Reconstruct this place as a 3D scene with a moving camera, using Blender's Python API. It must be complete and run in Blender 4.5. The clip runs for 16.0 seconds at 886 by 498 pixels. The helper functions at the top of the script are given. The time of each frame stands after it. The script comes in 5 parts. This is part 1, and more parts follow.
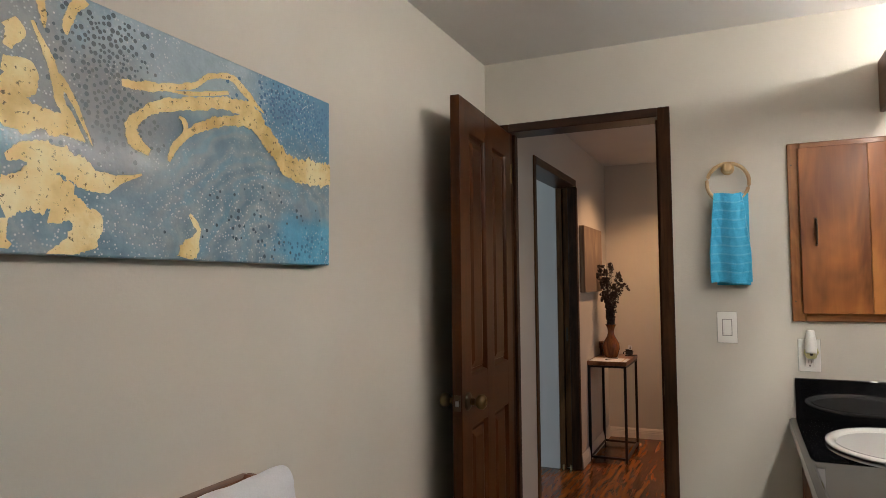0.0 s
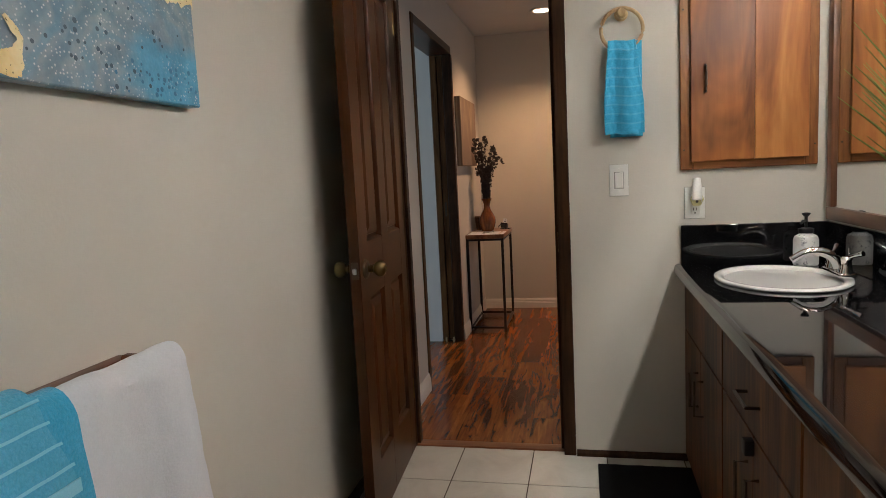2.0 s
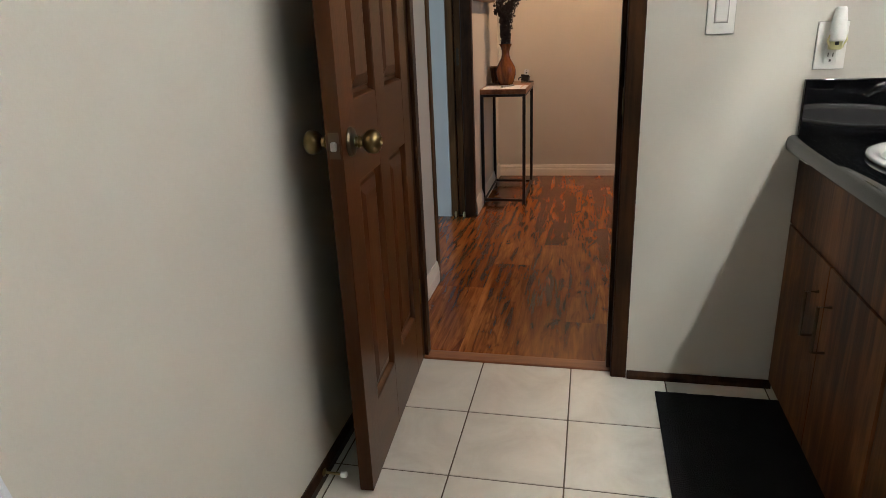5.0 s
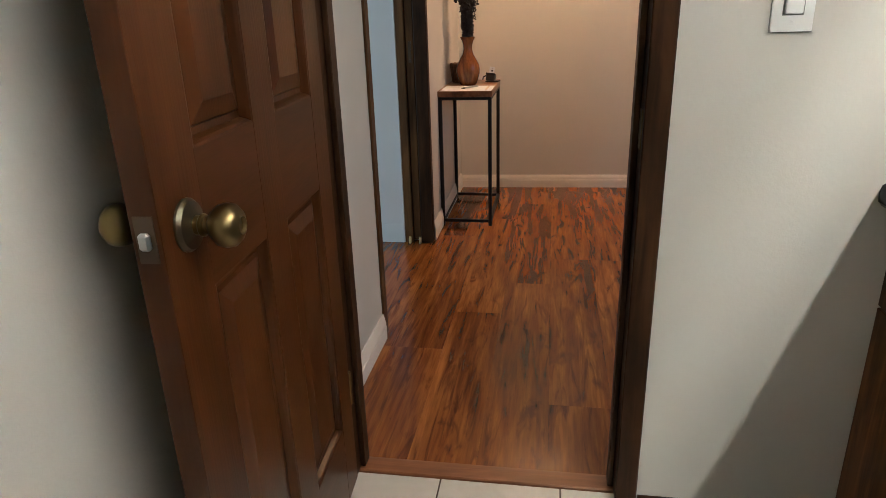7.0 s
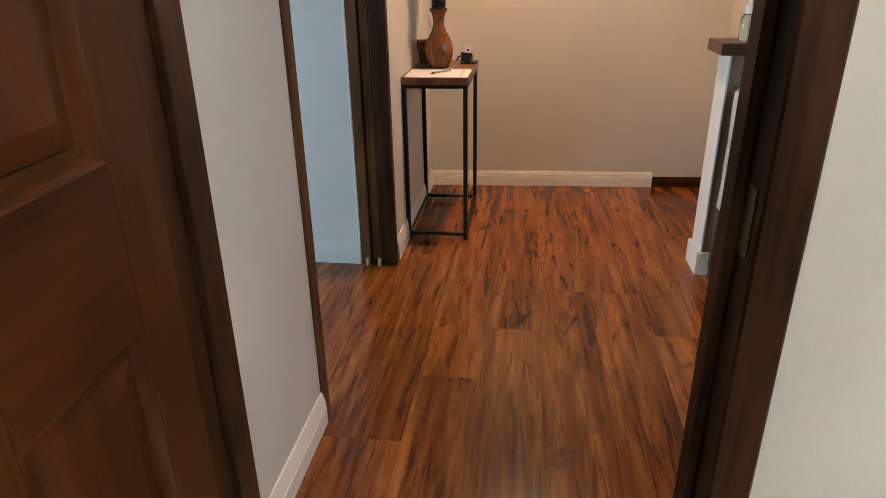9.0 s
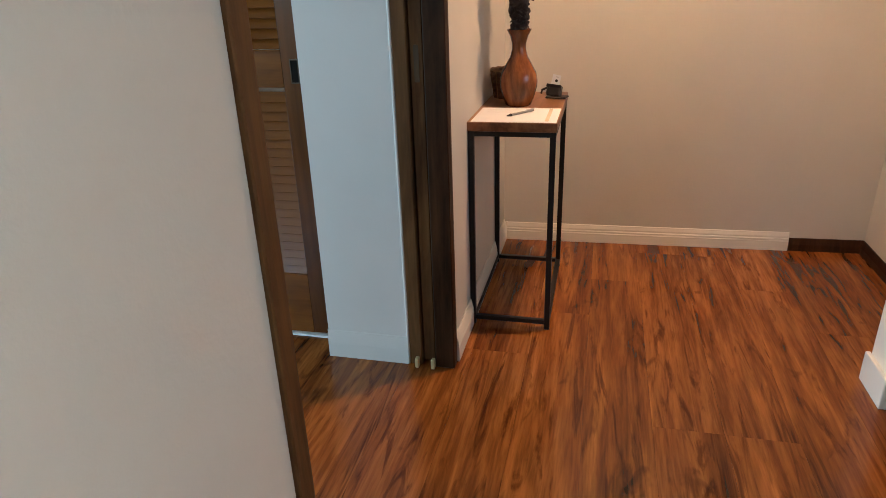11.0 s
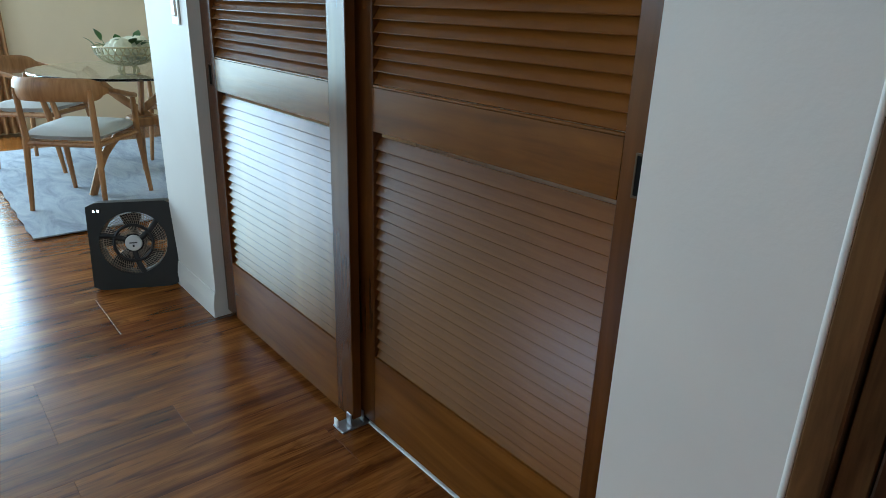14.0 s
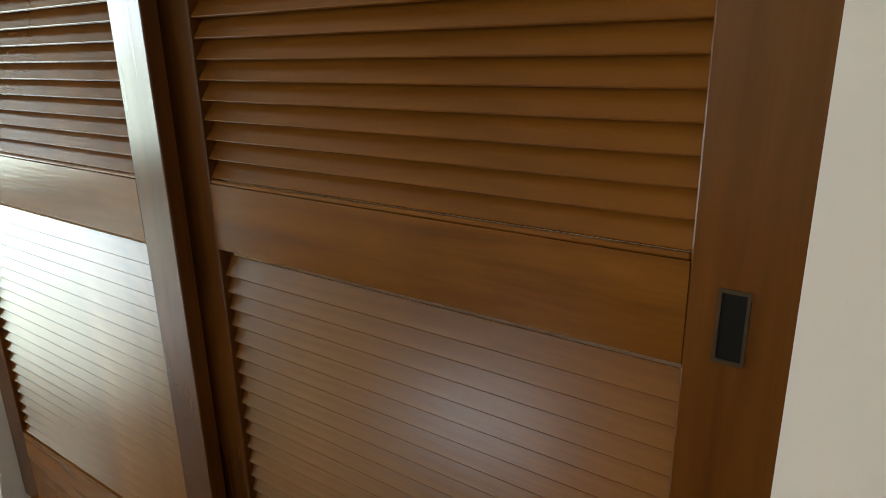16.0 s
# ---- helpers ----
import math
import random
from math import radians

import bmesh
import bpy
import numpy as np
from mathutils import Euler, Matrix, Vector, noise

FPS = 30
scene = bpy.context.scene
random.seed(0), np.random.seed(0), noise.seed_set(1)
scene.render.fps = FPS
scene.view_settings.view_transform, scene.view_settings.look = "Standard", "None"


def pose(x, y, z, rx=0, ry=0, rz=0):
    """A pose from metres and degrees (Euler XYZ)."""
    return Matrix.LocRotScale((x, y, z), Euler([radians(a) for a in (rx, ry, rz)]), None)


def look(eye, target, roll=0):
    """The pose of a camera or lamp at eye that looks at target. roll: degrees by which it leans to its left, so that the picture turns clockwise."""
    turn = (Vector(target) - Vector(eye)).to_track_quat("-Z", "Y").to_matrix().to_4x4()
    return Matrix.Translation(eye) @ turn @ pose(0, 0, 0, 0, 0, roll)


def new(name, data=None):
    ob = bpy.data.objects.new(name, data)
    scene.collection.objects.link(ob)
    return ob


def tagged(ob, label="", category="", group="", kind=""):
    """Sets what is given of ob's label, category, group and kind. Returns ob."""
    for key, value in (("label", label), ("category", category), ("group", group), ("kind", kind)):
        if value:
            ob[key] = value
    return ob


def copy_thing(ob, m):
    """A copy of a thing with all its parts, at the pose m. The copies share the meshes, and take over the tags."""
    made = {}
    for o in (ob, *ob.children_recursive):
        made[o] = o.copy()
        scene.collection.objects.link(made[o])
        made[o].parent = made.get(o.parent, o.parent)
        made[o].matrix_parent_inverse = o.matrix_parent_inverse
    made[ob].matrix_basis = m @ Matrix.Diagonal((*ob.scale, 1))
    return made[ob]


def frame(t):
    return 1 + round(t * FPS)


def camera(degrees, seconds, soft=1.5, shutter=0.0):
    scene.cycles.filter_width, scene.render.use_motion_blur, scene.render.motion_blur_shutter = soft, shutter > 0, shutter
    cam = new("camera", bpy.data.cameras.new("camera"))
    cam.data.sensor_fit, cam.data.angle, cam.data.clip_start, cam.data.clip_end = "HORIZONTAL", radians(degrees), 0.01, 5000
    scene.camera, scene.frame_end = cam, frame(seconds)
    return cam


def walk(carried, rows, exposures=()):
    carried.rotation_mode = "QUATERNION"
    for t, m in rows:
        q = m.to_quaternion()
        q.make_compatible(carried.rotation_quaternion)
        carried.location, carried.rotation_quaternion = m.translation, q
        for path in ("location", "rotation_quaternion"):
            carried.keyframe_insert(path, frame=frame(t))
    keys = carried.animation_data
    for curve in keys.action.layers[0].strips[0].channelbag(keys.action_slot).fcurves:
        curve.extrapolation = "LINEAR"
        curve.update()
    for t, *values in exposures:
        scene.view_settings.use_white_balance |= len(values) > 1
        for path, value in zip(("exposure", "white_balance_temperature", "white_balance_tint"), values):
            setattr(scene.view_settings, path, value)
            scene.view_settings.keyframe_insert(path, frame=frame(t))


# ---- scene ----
cam = camera(68.4, 16.0, soft=0.62)
METRES, EYE, TILT, LEAN, TURN = 4.8, 1.352, 0.0, 0.0, 24.4
ROWS = [
    (0.0, 0.0, 0.0, 0.0, 0.03, 3.02, 0.52),
    (0.5, -0.0011, 0.0094, -0.0051, -3.46, 1.36, 0.8),
    (1.0, -0.0116, 0.0237, -0.0102, -7.78, -0.45, 1.42),
    (1.5, -0.022, 0.0335, -0.0171, -11.38, -2.92, 2.4),
    (2.0, -0.0229, 0.0458, -0.0259, -12.37, -6.61, 2.87),
    (2.5, -0.0244, 0.0649, -0.0329, -12.08, -10.69, 2.78),
    (3.0, -0.0251, 0.0865, -0.0382, -11.42, -13.9, 2.49),
    (5.5, 0.0078, 0.2237, -0.0391, -12.64, -19.6, 1.91),
    (6.0, 0.0182, 0.2546, -0.0415, -14.07, -19.82, 1.98),
    (6.5, 0.0284, 0.2972, -0.0381, -15.37, -19.79, 1.95),
    (7.0, 0.0404, 0.3317, -0.04, -15.38, -20.18, 1.66),
    (7.5, 0.0558, 0.3684, -0.0384, -15.38, -21.06, 1.23),
    (8.0, 0.0643, 0.399, -0.04, -16.18, -22.21, 0.8),
    (10.3, 0.1184, 0.564, -0.0317, -18.01, -23.46, 1.05),
    (10.5, 0.1214, 0.5793, -0.0319, -16.74, -22.86, 1.55),
    (11.0, 0.1299, 0.6177, -0.0323, -11.16, -22.9, 1.8),
    (11.5, 0.147, 0.6578, -0.0328, -8.01, -23.86, 1.23),
    (12.0, 0.1578, 0.699, -0.0376, -4.54, -24.73, 0.12),
    (12.5, 0.1631, 0.7386, -0.0394, 1.35, -25.39, -0.43),
    (13.0, 0.1672, 0.7815, -0.0379, 9.08, -23.96, -0.8),
    (13.5, 0.1619, 0.8114, -0.034, 19.89, -22.58, -1.48),
    (14.0, 0.1509, 0.8316, -0.0346, 26.14, -20.5, -1.7),
    (14.5, 0.1334, 0.8604, -0.0312, 27.17, -18.91, -0.97),
    (15.0, 0.1178, 0.8866, -0.032, 25.52, -18.48, 0.42),
    (15.5, 0.1003, 0.9123, -0.0314, 19.87, -19.22, 1.52),
    (16.0, 0.087, 0.9289, -0.0339, 11.14, -17.12, 1.21),
]
walk(cam, [(t, pose(0, 0, EYE, TILT, LEAN, TURN) @ pose(METRES * x, METRES * y, METRES * z, 90 + pitch, roll, yaw)) for t, x, y, z, yaw, pitch, roll in ROWS],
     exposures=[(0.0, -0.92, 6350, 9), (0.5, -1.00, 6300, 9), (1.5, -0.93, 6200, 8), (3.0, -0.75, 6050, 7), (5.5, -0.32, 5850, 3), (8.0, 0.0, 5850, 3), (10.5, 0.32, 5850, 3), (11.5, 0.10, 5750, 2), (12.5, 0.03, 5480, 3), (13.5, 0.10, 5700, 5), (14.5, 0.15, 7100, 11), (15.3, 0.14, 7900, 14), (16.0, 0.50, 8700, 14)])

# ---- world and light ----
H = 2.39
world = bpy.data.worlds.new("world")
scene.world = world
world.use_nodes = True
wn = world.node_tree.nodes
sky = wn.new("ShaderNodeTexSky")
sky.sky_type = "NISHITA"
sky.sun_disc = False
sky.sun_elevation, sky.sun_rotation = radians(50), radians(120)
world.node_tree.links.new(sky.outputs[0], wn["Background"].inputs[0])
wn["Background"].inputs[1].default_value = 0.12

TUBE_GLOW = 138.0


def area_lamp(name, m, sx, sy, watts, colour, spread=180):
    d = bpy.data.lights.new(name, "AREA")
    d.shape, d.size, d.size_y, d.energy, d.color, d.spread = "RECTANGLE", sx, sy, watts, colour, radians(spread)
    ob = new(name, d)
    ob.matrix_world = m
    return ob


def spot_lamp(name, m, watts, colour, size, blend):
    d = bpy.data.lights.new(name, "SPOT")
    d.energy, d.color, d.spot_size, d.spot_blend, d.shadow_soft_size = watts, colour, radians(size), blend, 0.045
    ob = new(name, d)
    ob.matrix_world = m
    return ob


spot_lamp("downlight_lamp", look((-0.46, 5.18, 2.37), (-0.46, 5.18, 0)), 152, (1.0, 0.55, 0.285), 132, 0.70)
area_lamp("window_sky_light", look((-7.84, 2.85, 1.68), (-1.0, 2.85, 1.68)), 3.3, 0.82, 152, (0.53, 0.77, 1.0))
area_lamp("window_garden_light", look((-7.84, 2.85, 0.78), (-1.0, 2.85, 0.78)), 3.3, 0.96, 112, (0.56, 0.82, 0.92))
area_lamp("garden_window_light", look((-4.40, 0.03, 1.81), (-4.2, 4, 1.5)), 1.2, 0.56, 34, (0.50, 0.72, 1.0))
area_lamp("hall_window_daylight", look((1.385, 3.80, 1.50), (-1.0, 3.9, 1.2)), 1.3, 1.0, 5.0, (0.74, 0.82, 1.0))
# Unseen fill light added behind the closet doors to brighten the gap below them.
area_lamp("closet_gap_fill", look((-2.3, 5.5, 2.3), (-2.3, 5.4, 0)), 0.5, 0.2, 6, (1.0, 0.97, 0.92))


# ---- materials ----
def mat(name, rough=0.6, metal=0.0, coat=0.0):
    m = bpy.data.materials.new(name)
    m.use_nodes = True
    b = m.node_tree.nodes["Principled BSDF"]
    b.inputs["Roughness"].default_value = rough
    b.inputs["Metallic"].default_value = metal
    b.inputs["Coat Weight"].default_value = coat
    b.inputs["Coat Roughness"].default_value = 0.12
    return m, m.node_tree.nodes, m.node_tree.links, b


def coords(n, l, scale, shift=False, kind="Object"):
    tc = n.new("ShaderNodeTexCoord")
    mp = n.new("ShaderNodeMapping")
    mp.inputs["Scale"].default_value = scale
    l.new(tc.outputs[kind], mp.inputs["Vector"])
    if shift:
        oi = n.new("ShaderNodeObjectInfo")
        mu = n.new("ShaderNodeVectorMath")
        mu.operation = "MULTIPLY"
        mu.inputs[1].default_value = (37.0, 61.0, 19.0)
        l.new(oi.outputs["Random"], mu.inputs[0])
        l.new(mu.outputs[0], mp.inputs["Location"])
    return mp.outputs[0]


def noise_tex(n, l, vec, scale, detail=4.0, rough=0.55, distort=0.0):
    t = n.new("ShaderNodeTexNoise")
    t.inputs["Scale"].default_value, t.inputs["Detail"].default_value = scale, detail
    t.inputs["Roughness"].default_value, t.inputs["Distortion"].default_value = rough, distort
    l.new(vec, t.inputs["Vector"])
    return t.outputs["Fac"]


def ramp(n, l, fac, stops):
    r = n.new("ShaderNodeValToRGB")
    e = r.color_ramp.elements
    while len(e) < len(stops):
        e.new(0.5)
    for k, (p, c) in zip(e, stops):
        k.position, k.color = p, (*c, 1)
    l.new(fac, r.inputs[0])
    return r.outputs[0]


def mixed(n, l, fac, a, b, mode="MIX"):
    x = n.new("ShaderNodeMix")
    x.data_type, x.blend_type = "RGBA", mode
    for sock, val in ((x.inputs[0], fac), (x.inputs[6], a), (x.inputs[7], b)):
        if isinstance(val, float):
            sock.default_value = val
        elif isinstance(val, tuple):
            sock.default_value = (*val, 1)
        else:
            l.new(val, sock)
    return x.outputs[2]


def bump(n, l, b, height, strength, dist):
    k = n.new("ShaderNodeBump")
    k.inputs["Strength"].default_value, k.inputs["Distance"].default_value = strength, dist
    l.new(height, k.inputs["Height"])
    l.new(k.outputs[0], b.inputs["Normal"])


def plain(name, col, rough=0.6, metal=0.0, vary=0.12, grain=60.0, relief=0.15, coat=0.0):
    """Paint, metal, plastic: a colour with faint patches and a fine relief."""
    m, n, l, b = mat(name, rough, metal, coat)
    v = coords(n, l, (1, 1, 1))
    big, fine = noise_tex(n, l, v, 2.5, 3), noise_tex(n, l, v, grain, 3)
    c = ramp(n, l, big, [(0.3, tuple(x * (1 - vary) for x in col)), (0.7, tuple(min(1, x * (1 + vary)) for x in col))])
    l.new(c, b.inputs["Base Color"])
    bump(n, l, b, fine, relief, 0.002)
    return m


def wood(name, dark, mid, light, axis="z", rough=0.4, coat=0.0, size=1.0, shift=False, figure=0.6, rvary=0.0, gloss=0.35):
    """Timber with long streaks along an axis, swirling figure and pores."""
    m, n, l, b = mat(name, rough, 0, coat)
    b.inputs["Specular IOR Level"].default_value = gloss
    k = {"x": (0.06, 1, 1), "y": (1, 0.06, 1), "z": (1, 1, 0.06)}[axis]
    k2 = {"x": (0.25, 1, 1), "y": (1, 0.25, 1), "z": (1, 1, 0.25)}[axis]
    streak = noise_tex(n, l, coords(n, l, k, shift), 55 * size, 5, 0.6, 0.6)
    swirl = noise_tex(n, l, coords(n, l, k2, shift), 7 * size, 4, 0.6, 1.6)
    pores = noise_tex(n, l, coords(n, l, k, shift), 300 * size, 2, 0.5)
    c1 = ramp(n, l, streak, [(0.36, dark), (0.50, mid), (0.64, light)])
    c2 = ramp(n, l, swirl, [(0.36, dark), (0.50, mid), (0.64, light)])
    c = mixed(n, l, figure, c1, c2)
    if shift:
        oi = n.new("ShaderNodeObjectInfo")
        tone = ramp(n, l, oi.outputs["Random"], [(0.0, (0.86, 0.85, 0.84)), (1.0, (1.08, 1.07, 1.06))])
        c = mixed(n, l, 1.0, c, tone, "MULTIPLY")
    l.new(c, b.inputs["Base Color"])
    if rvary:
        r = n.new("ShaderNodeMapRange")
        r.inputs[3].default_value, r.inputs[4].default_value = rough - rvary, rough + rvary
        l.new(swirl, r.inputs[0])
        l.new(r.outputs[0], b.inputs["Roughness"])
    bump(n, l, b, pores, 0.12, 0.002)
    return m


def cloth(name, col, light, size=240.0, relief=0.8, sheen=0.3):
    m, n, l, b = mat(name, 0.95)
    v = coords(n, l, (1, 1, 1))
    fine, big = noise_tex(n, l, v, size, 3, 0.7), noise_tex(n, l, v, 9, 3)
    c = mixed(n, l, 0.4, ramp(n, l, fine, [(0.3, col), (0.7, light)]), ramp(n, l, big, [(0.3, col), (0.7, light)]))
    l.new(c, b.inputs["Base Color"])
    b.inputs["Sheen Weight"].default_value = sheen
    b.inputs["Specular IOR Level"].default_value = 0.15
    bump(n, l, b, fine, relief, 0.006)
    return m


M_WALL = plain("wall_paint", (0.62, 0.585, 0.52), 0.55, 0, 0.03, 120, 0.25)
M_PALE = plain("pale_wall_paint", (0.63, 0.605, 0.575), 0.55, 0, 0.03, 120, 0.2)
M_CREAM = plain("cream_wall_paint", (0.84, 0.70, 0.50), 0.6, 0, 0.03, 140, 0.1)
M_CEIL = plain("ceiling_paint", (0.72, 0.71, 0.69), 0.7, 0, 0.03, 90, 0.3)
M_TRIM = plain("white_trim_paint", (0.80, 0.76, 0.68), 0.4, 0, 0.03, 80, 0.08)
M_SUB = plain("floor_underlay", (0.03, 0.012, 0.006), 0.9)
M_GROUT = plain("grout", (0.085, 0.062, 0.045), 0.9, 0, 0.2)
M_DARK = wood("dark_stained_frame", (0.014, 0.006, 0.0025), (0.034, 0.014, 0.006), (0.064, 0.027, 0.011), "z", 0.42, 0.0, gloss=0.12)
M_DARKY = wood("dark_stained_rail", (0.014, 0.006, 0.0025), (0.034, 0.014, 0.006), (0.064, 0.027, 0.011), "y", 0.38, 0.1)
M_DOOR = wood("mahogany_door", (0.023, 0.0067, 0.0016), (0.043, 0.0130, 0.0032), (0.067, 0.0215, 0.0054), "z", 0.30, 0.0, 0.7, gloss=0.16)
M_DOOR_SIDE = wood("mahogany_rail", (0.023, 0.0067, 0.0016), (0.043, 0.0130, 0.0032), (0.067, 0.0215, 0.0054), "y", 0.30, 0.0, 0.7, gloss=0.16)
M_JAMB = wood("jamb_wood", (0.045, 0.020, 0.008), (0.095, 0.044, 0.017), (0.15, 0.072, 0.026), "z", 0.5, gloss=0.10)
M_LOUVER = wood("louver_wood", (0.082, 0.0250, 0.0035), (0.134, 0.0440, 0.0066), (0.190, 0.0660, 0.0114), "x", 0.25, 0.0, 0.5, gloss=0.25)
M_LOUVER_Z = wood("louver_stile_wood", (0.048, 0.0138, 0.0024), (0.082, 0.0250, 0.0044), (0.118, 0.0380, 0.0076), "z", 0.22, 0.0, 0.5, gloss=0.36)
M_VANITY = wood("walnut_veneer", (0.015, 0.0048, 0.0019), (0.074, 0.026, 0.0080), (0.22, 0.090, 0.030), "z", 0.38, 0.0, 0.6, gloss=0.14)
M_CAB = wood("amber_plywood", (0.10, 0.029, 0.006), (0.27, 0.092, 0.020), (0.45, 0.19, 0.050), "z", 0.42, 0.03, 0.45, False, 0.85)
M_CABF = wood("amber_frame", (0.10, 0.035, 0.010), (0.20, 0.075, 0.020), (0.30, 0.13, 0.040), "z", 0.38, 0.2, 0.9)
M_MIRF = wood("mirror_frame_wood", (0.06, 0.022, 0.010), (0.13, 0.052, 0.024), (0.20, 0.09, 0.045), "y", 0.4, 0.15, 0.8)
M_RAIL = wood("towel_rail_wood", (0.06, 0.018, 0.008), (0.13, 0.042, 0.018), (0.19, 0.07, 0.03), "y", 0.4)
M_PINE = wood("blond_ring_wood", (0.42, 0.27, 0.13), (0.55, 0.38, 0.20), (0.66, 0.49, 0.28), "z", 0.4, 0.1, 2)
M_STONE = plain("black_counter", (0.006, 0.006, 0.007), 0.025, 0, 0.3, 300, 0.0)
M_EDGE = plain("counter_edge", (0.006, 0.0058, 0.0058), 0.05, 0, 0.2, 200, 0.0)
M_EDGE.node_tree.nodes["Principled BSDF"].inputs["Specular IOR Level"].default_value = 0.28
M_CERAMIC = plain("white_ceramic", (0.88, 0.87, 0.85), 0.06, 0, 0.01, 20, 0.0, 0.3)
M_CHROME = plain("chrome", (0.75, 0.75, 0.76), 0.08, 1.0, 0.02, 60, 0.0)
M_STEEL = plain("bracket_steel", (0.42, 0.43, 0.45), 0.35, 1.0, 0.1, 90, 0.1)
M_BRASS = plain("aged_brass", (0.23, 0.165, 0.072), 0.31, 1.0, 0.40, 50, 0.15)
M_ROSE = plain("tarnished_brass", (0.10, 0.085, 0.055), 0.38, 0.9, 0.4, 60, 0.2)
M_BRONZE = plain("dark_bronze", (0.075, 0.054, 0.038), 0.30, 0.7, 0.2, 90, 0.1)
M_BLACK = plain("black_plastic", (0.007, 0.007, 0.008), 0.45, 0, 0.2, 120, 0.1)
M_IRON = plain("black_iron", (0.008, 0.008, 0.008), 0.45, 0.3, 0.2, 200, 0.2)
M_MAT = cloth("black_mat_fabric", (0.003, 0.003, 0.004), (0.010, 0.010, 0.011), 300, 1.0, 0.0)
M_WHITE = plain("white_plastic", (0.86, 0.85, 0.82), 0.35, 0, 0.02, 40, 0.02)
M_SLOT = plain("outlet_slot", (0.05, 0.045, 0.04), 0.6)
M_GAP = plain("plate_gap", (0.30, 0.29, 0.27), 0.6)
M_IVORY = plain("yellowed_plastic", (0.62, 0.58, 0.30), 0.35, 0, 0.05, 40, 0.02)
M_TOWEL_W = cloth("white_terry", (0.68, 0.70, 0.75), (0.78, 0.80, 0.85), 200, 0.22)
M_TOWEL_B = cloth("turquoise_terry", (0.035, 0.31, 0.53), (0.085, 0.47, 0.75), 200, 0.5)
M_TOWEL_L = cloth("light_turquoise_terry", (0.075, 0.37, 0.58), (0.15, 0.53, 0.78), 200, 0.5)
M_BAND = cloth("towel_band", (0.24, 0.60, 0.74), (0.36, 0.72, 0.86), 400, 0.3)
M_PAPER = plain("paper", (0.70, 0.72, 0.76), 0.7, 0, 0.02, 200, 0.05)
M_VASE = wood("turned_wood", (0.062, 0.017, 0.005), (0.155, 0.048, 0.013), (0.29, 0.102, 0.028), "z", 0.18, 0.5, 0.9, False, 0.8)
M_TOP = wood("acacia_top", (0.10, 0.035, 0.014), (0.20, 0.080, 0.034), (0.30, 0.14, 0.065), "y", 0.35, 0.1, 0.8)
M_TWIG = plain("dried_dark_leaf", (0.018, 0.010, 0.010), 0.7, 0, 0.4, 60, 0.4)
M_BASKET = plain("brown_wicker", (0.085, 0.035, 0.015), 0.6, 0, 0.4, 120, 0.5)
M_OAK = wood("oak_chair", (0.20, 0.085, 0.030), (0.33, 0.150, 0.058), (0.42, 0.21, 0.090), "z", 0.42, 0.05, 0.8)
M_SEAT = cloth("grey_seat_fabric", (0.42, 0.41, 0.39), (0.55, 0.54, 0.51), 400, 0.5)
M_LEAF = plain("green_leaf", (0.055, 0.13, 0.030), 0.5, 0, 0.4, 40, 0.2)
M_GRASS = plain("grass_blade", (0.16, 0.215, 0.050), 0.5, 0, 0.5, 30, 0.1)
M_BLOOM = plain("cream_bloom", (0.80, 0.75, 0.54), 0.8, 0, 0.45, 60, 0.9)
M_CURTAIN = plain("tan_curtain", (0.40, 0.22, 0.10), 0.85, 0, 0.15, 200, 0.4)
M_PLASTER = plain("half_wall_paint", (0.26, 0.20, 0.13), 0.6, 0, 0.08, 60, 0.3)
M_OLD = wood("antique_wood", (0.038, 0.019, 0.009), (0.085, 0.045, 0.022), (0.15, 0.085, 0.045), "z", 0.5, 0.0, 1.2)
M_OLD_DK = wood("antique_dark_wood", (0.020, 0.009, 0.004), (0.045, 0.020, 0.009), (0.075, 0.035, 0.016), "y", 0.45)
M_LINEN = cloth("pale_runner", (0.28, 0.25, 0.21), (0.64, 0.59, 0.52), 38, 1.0)
M_PANEL = plain("old_leather_panel", (0.085, 0.047, 0.016), 0.45, 0, 0.25, 30, 0.2)


def tile_material():
    m, n, l, b = mat("floor_tile", 0.40)
    v = coords(n, l, (1, 1, 1), True)
    c = ramp(n, l, noise_tex(n, l, v, 5, 5, 0.6, 0.8), [(0.3, (0.50, 0.47, 0.41)), (0.55, (0.60, 0.575, 0.51)), (0.75, (0.66, 0.63, 0.57))])
    l.new(c, b.inputs["Base Color"])
    bump(n, l, b, noise_tex(n, l, v, 26, 3), 0.08, 0.004)
    return m


def glass_material(name, tint, rough=0.0):
    m, n, l, b = mat(name, rough)
    b.inputs["Base Color"].default_value = (*tint, 1)
    b.inputs["Transmission Weight"].default_value = 1.0
    b.inputs["IOR"].default_value = 1.45
    return m


def glow_material(name, colour, strength):
    m, n, l, b = mat(name)
    b.inputs["Base Color"].default_value = (*colour, 1)
    b.inputs["Emission Color"].default_value = (*colour, 1)
    b.inputs["Emission Strength"].default_value = strength
    return m


def mirror_material():
    m, n, l, b = mat("silvered_mirror", 0.015, 1.0)
    b.inputs["Base Color"].default_value = (0.86, 0.87, 0.86, 1)
    return m


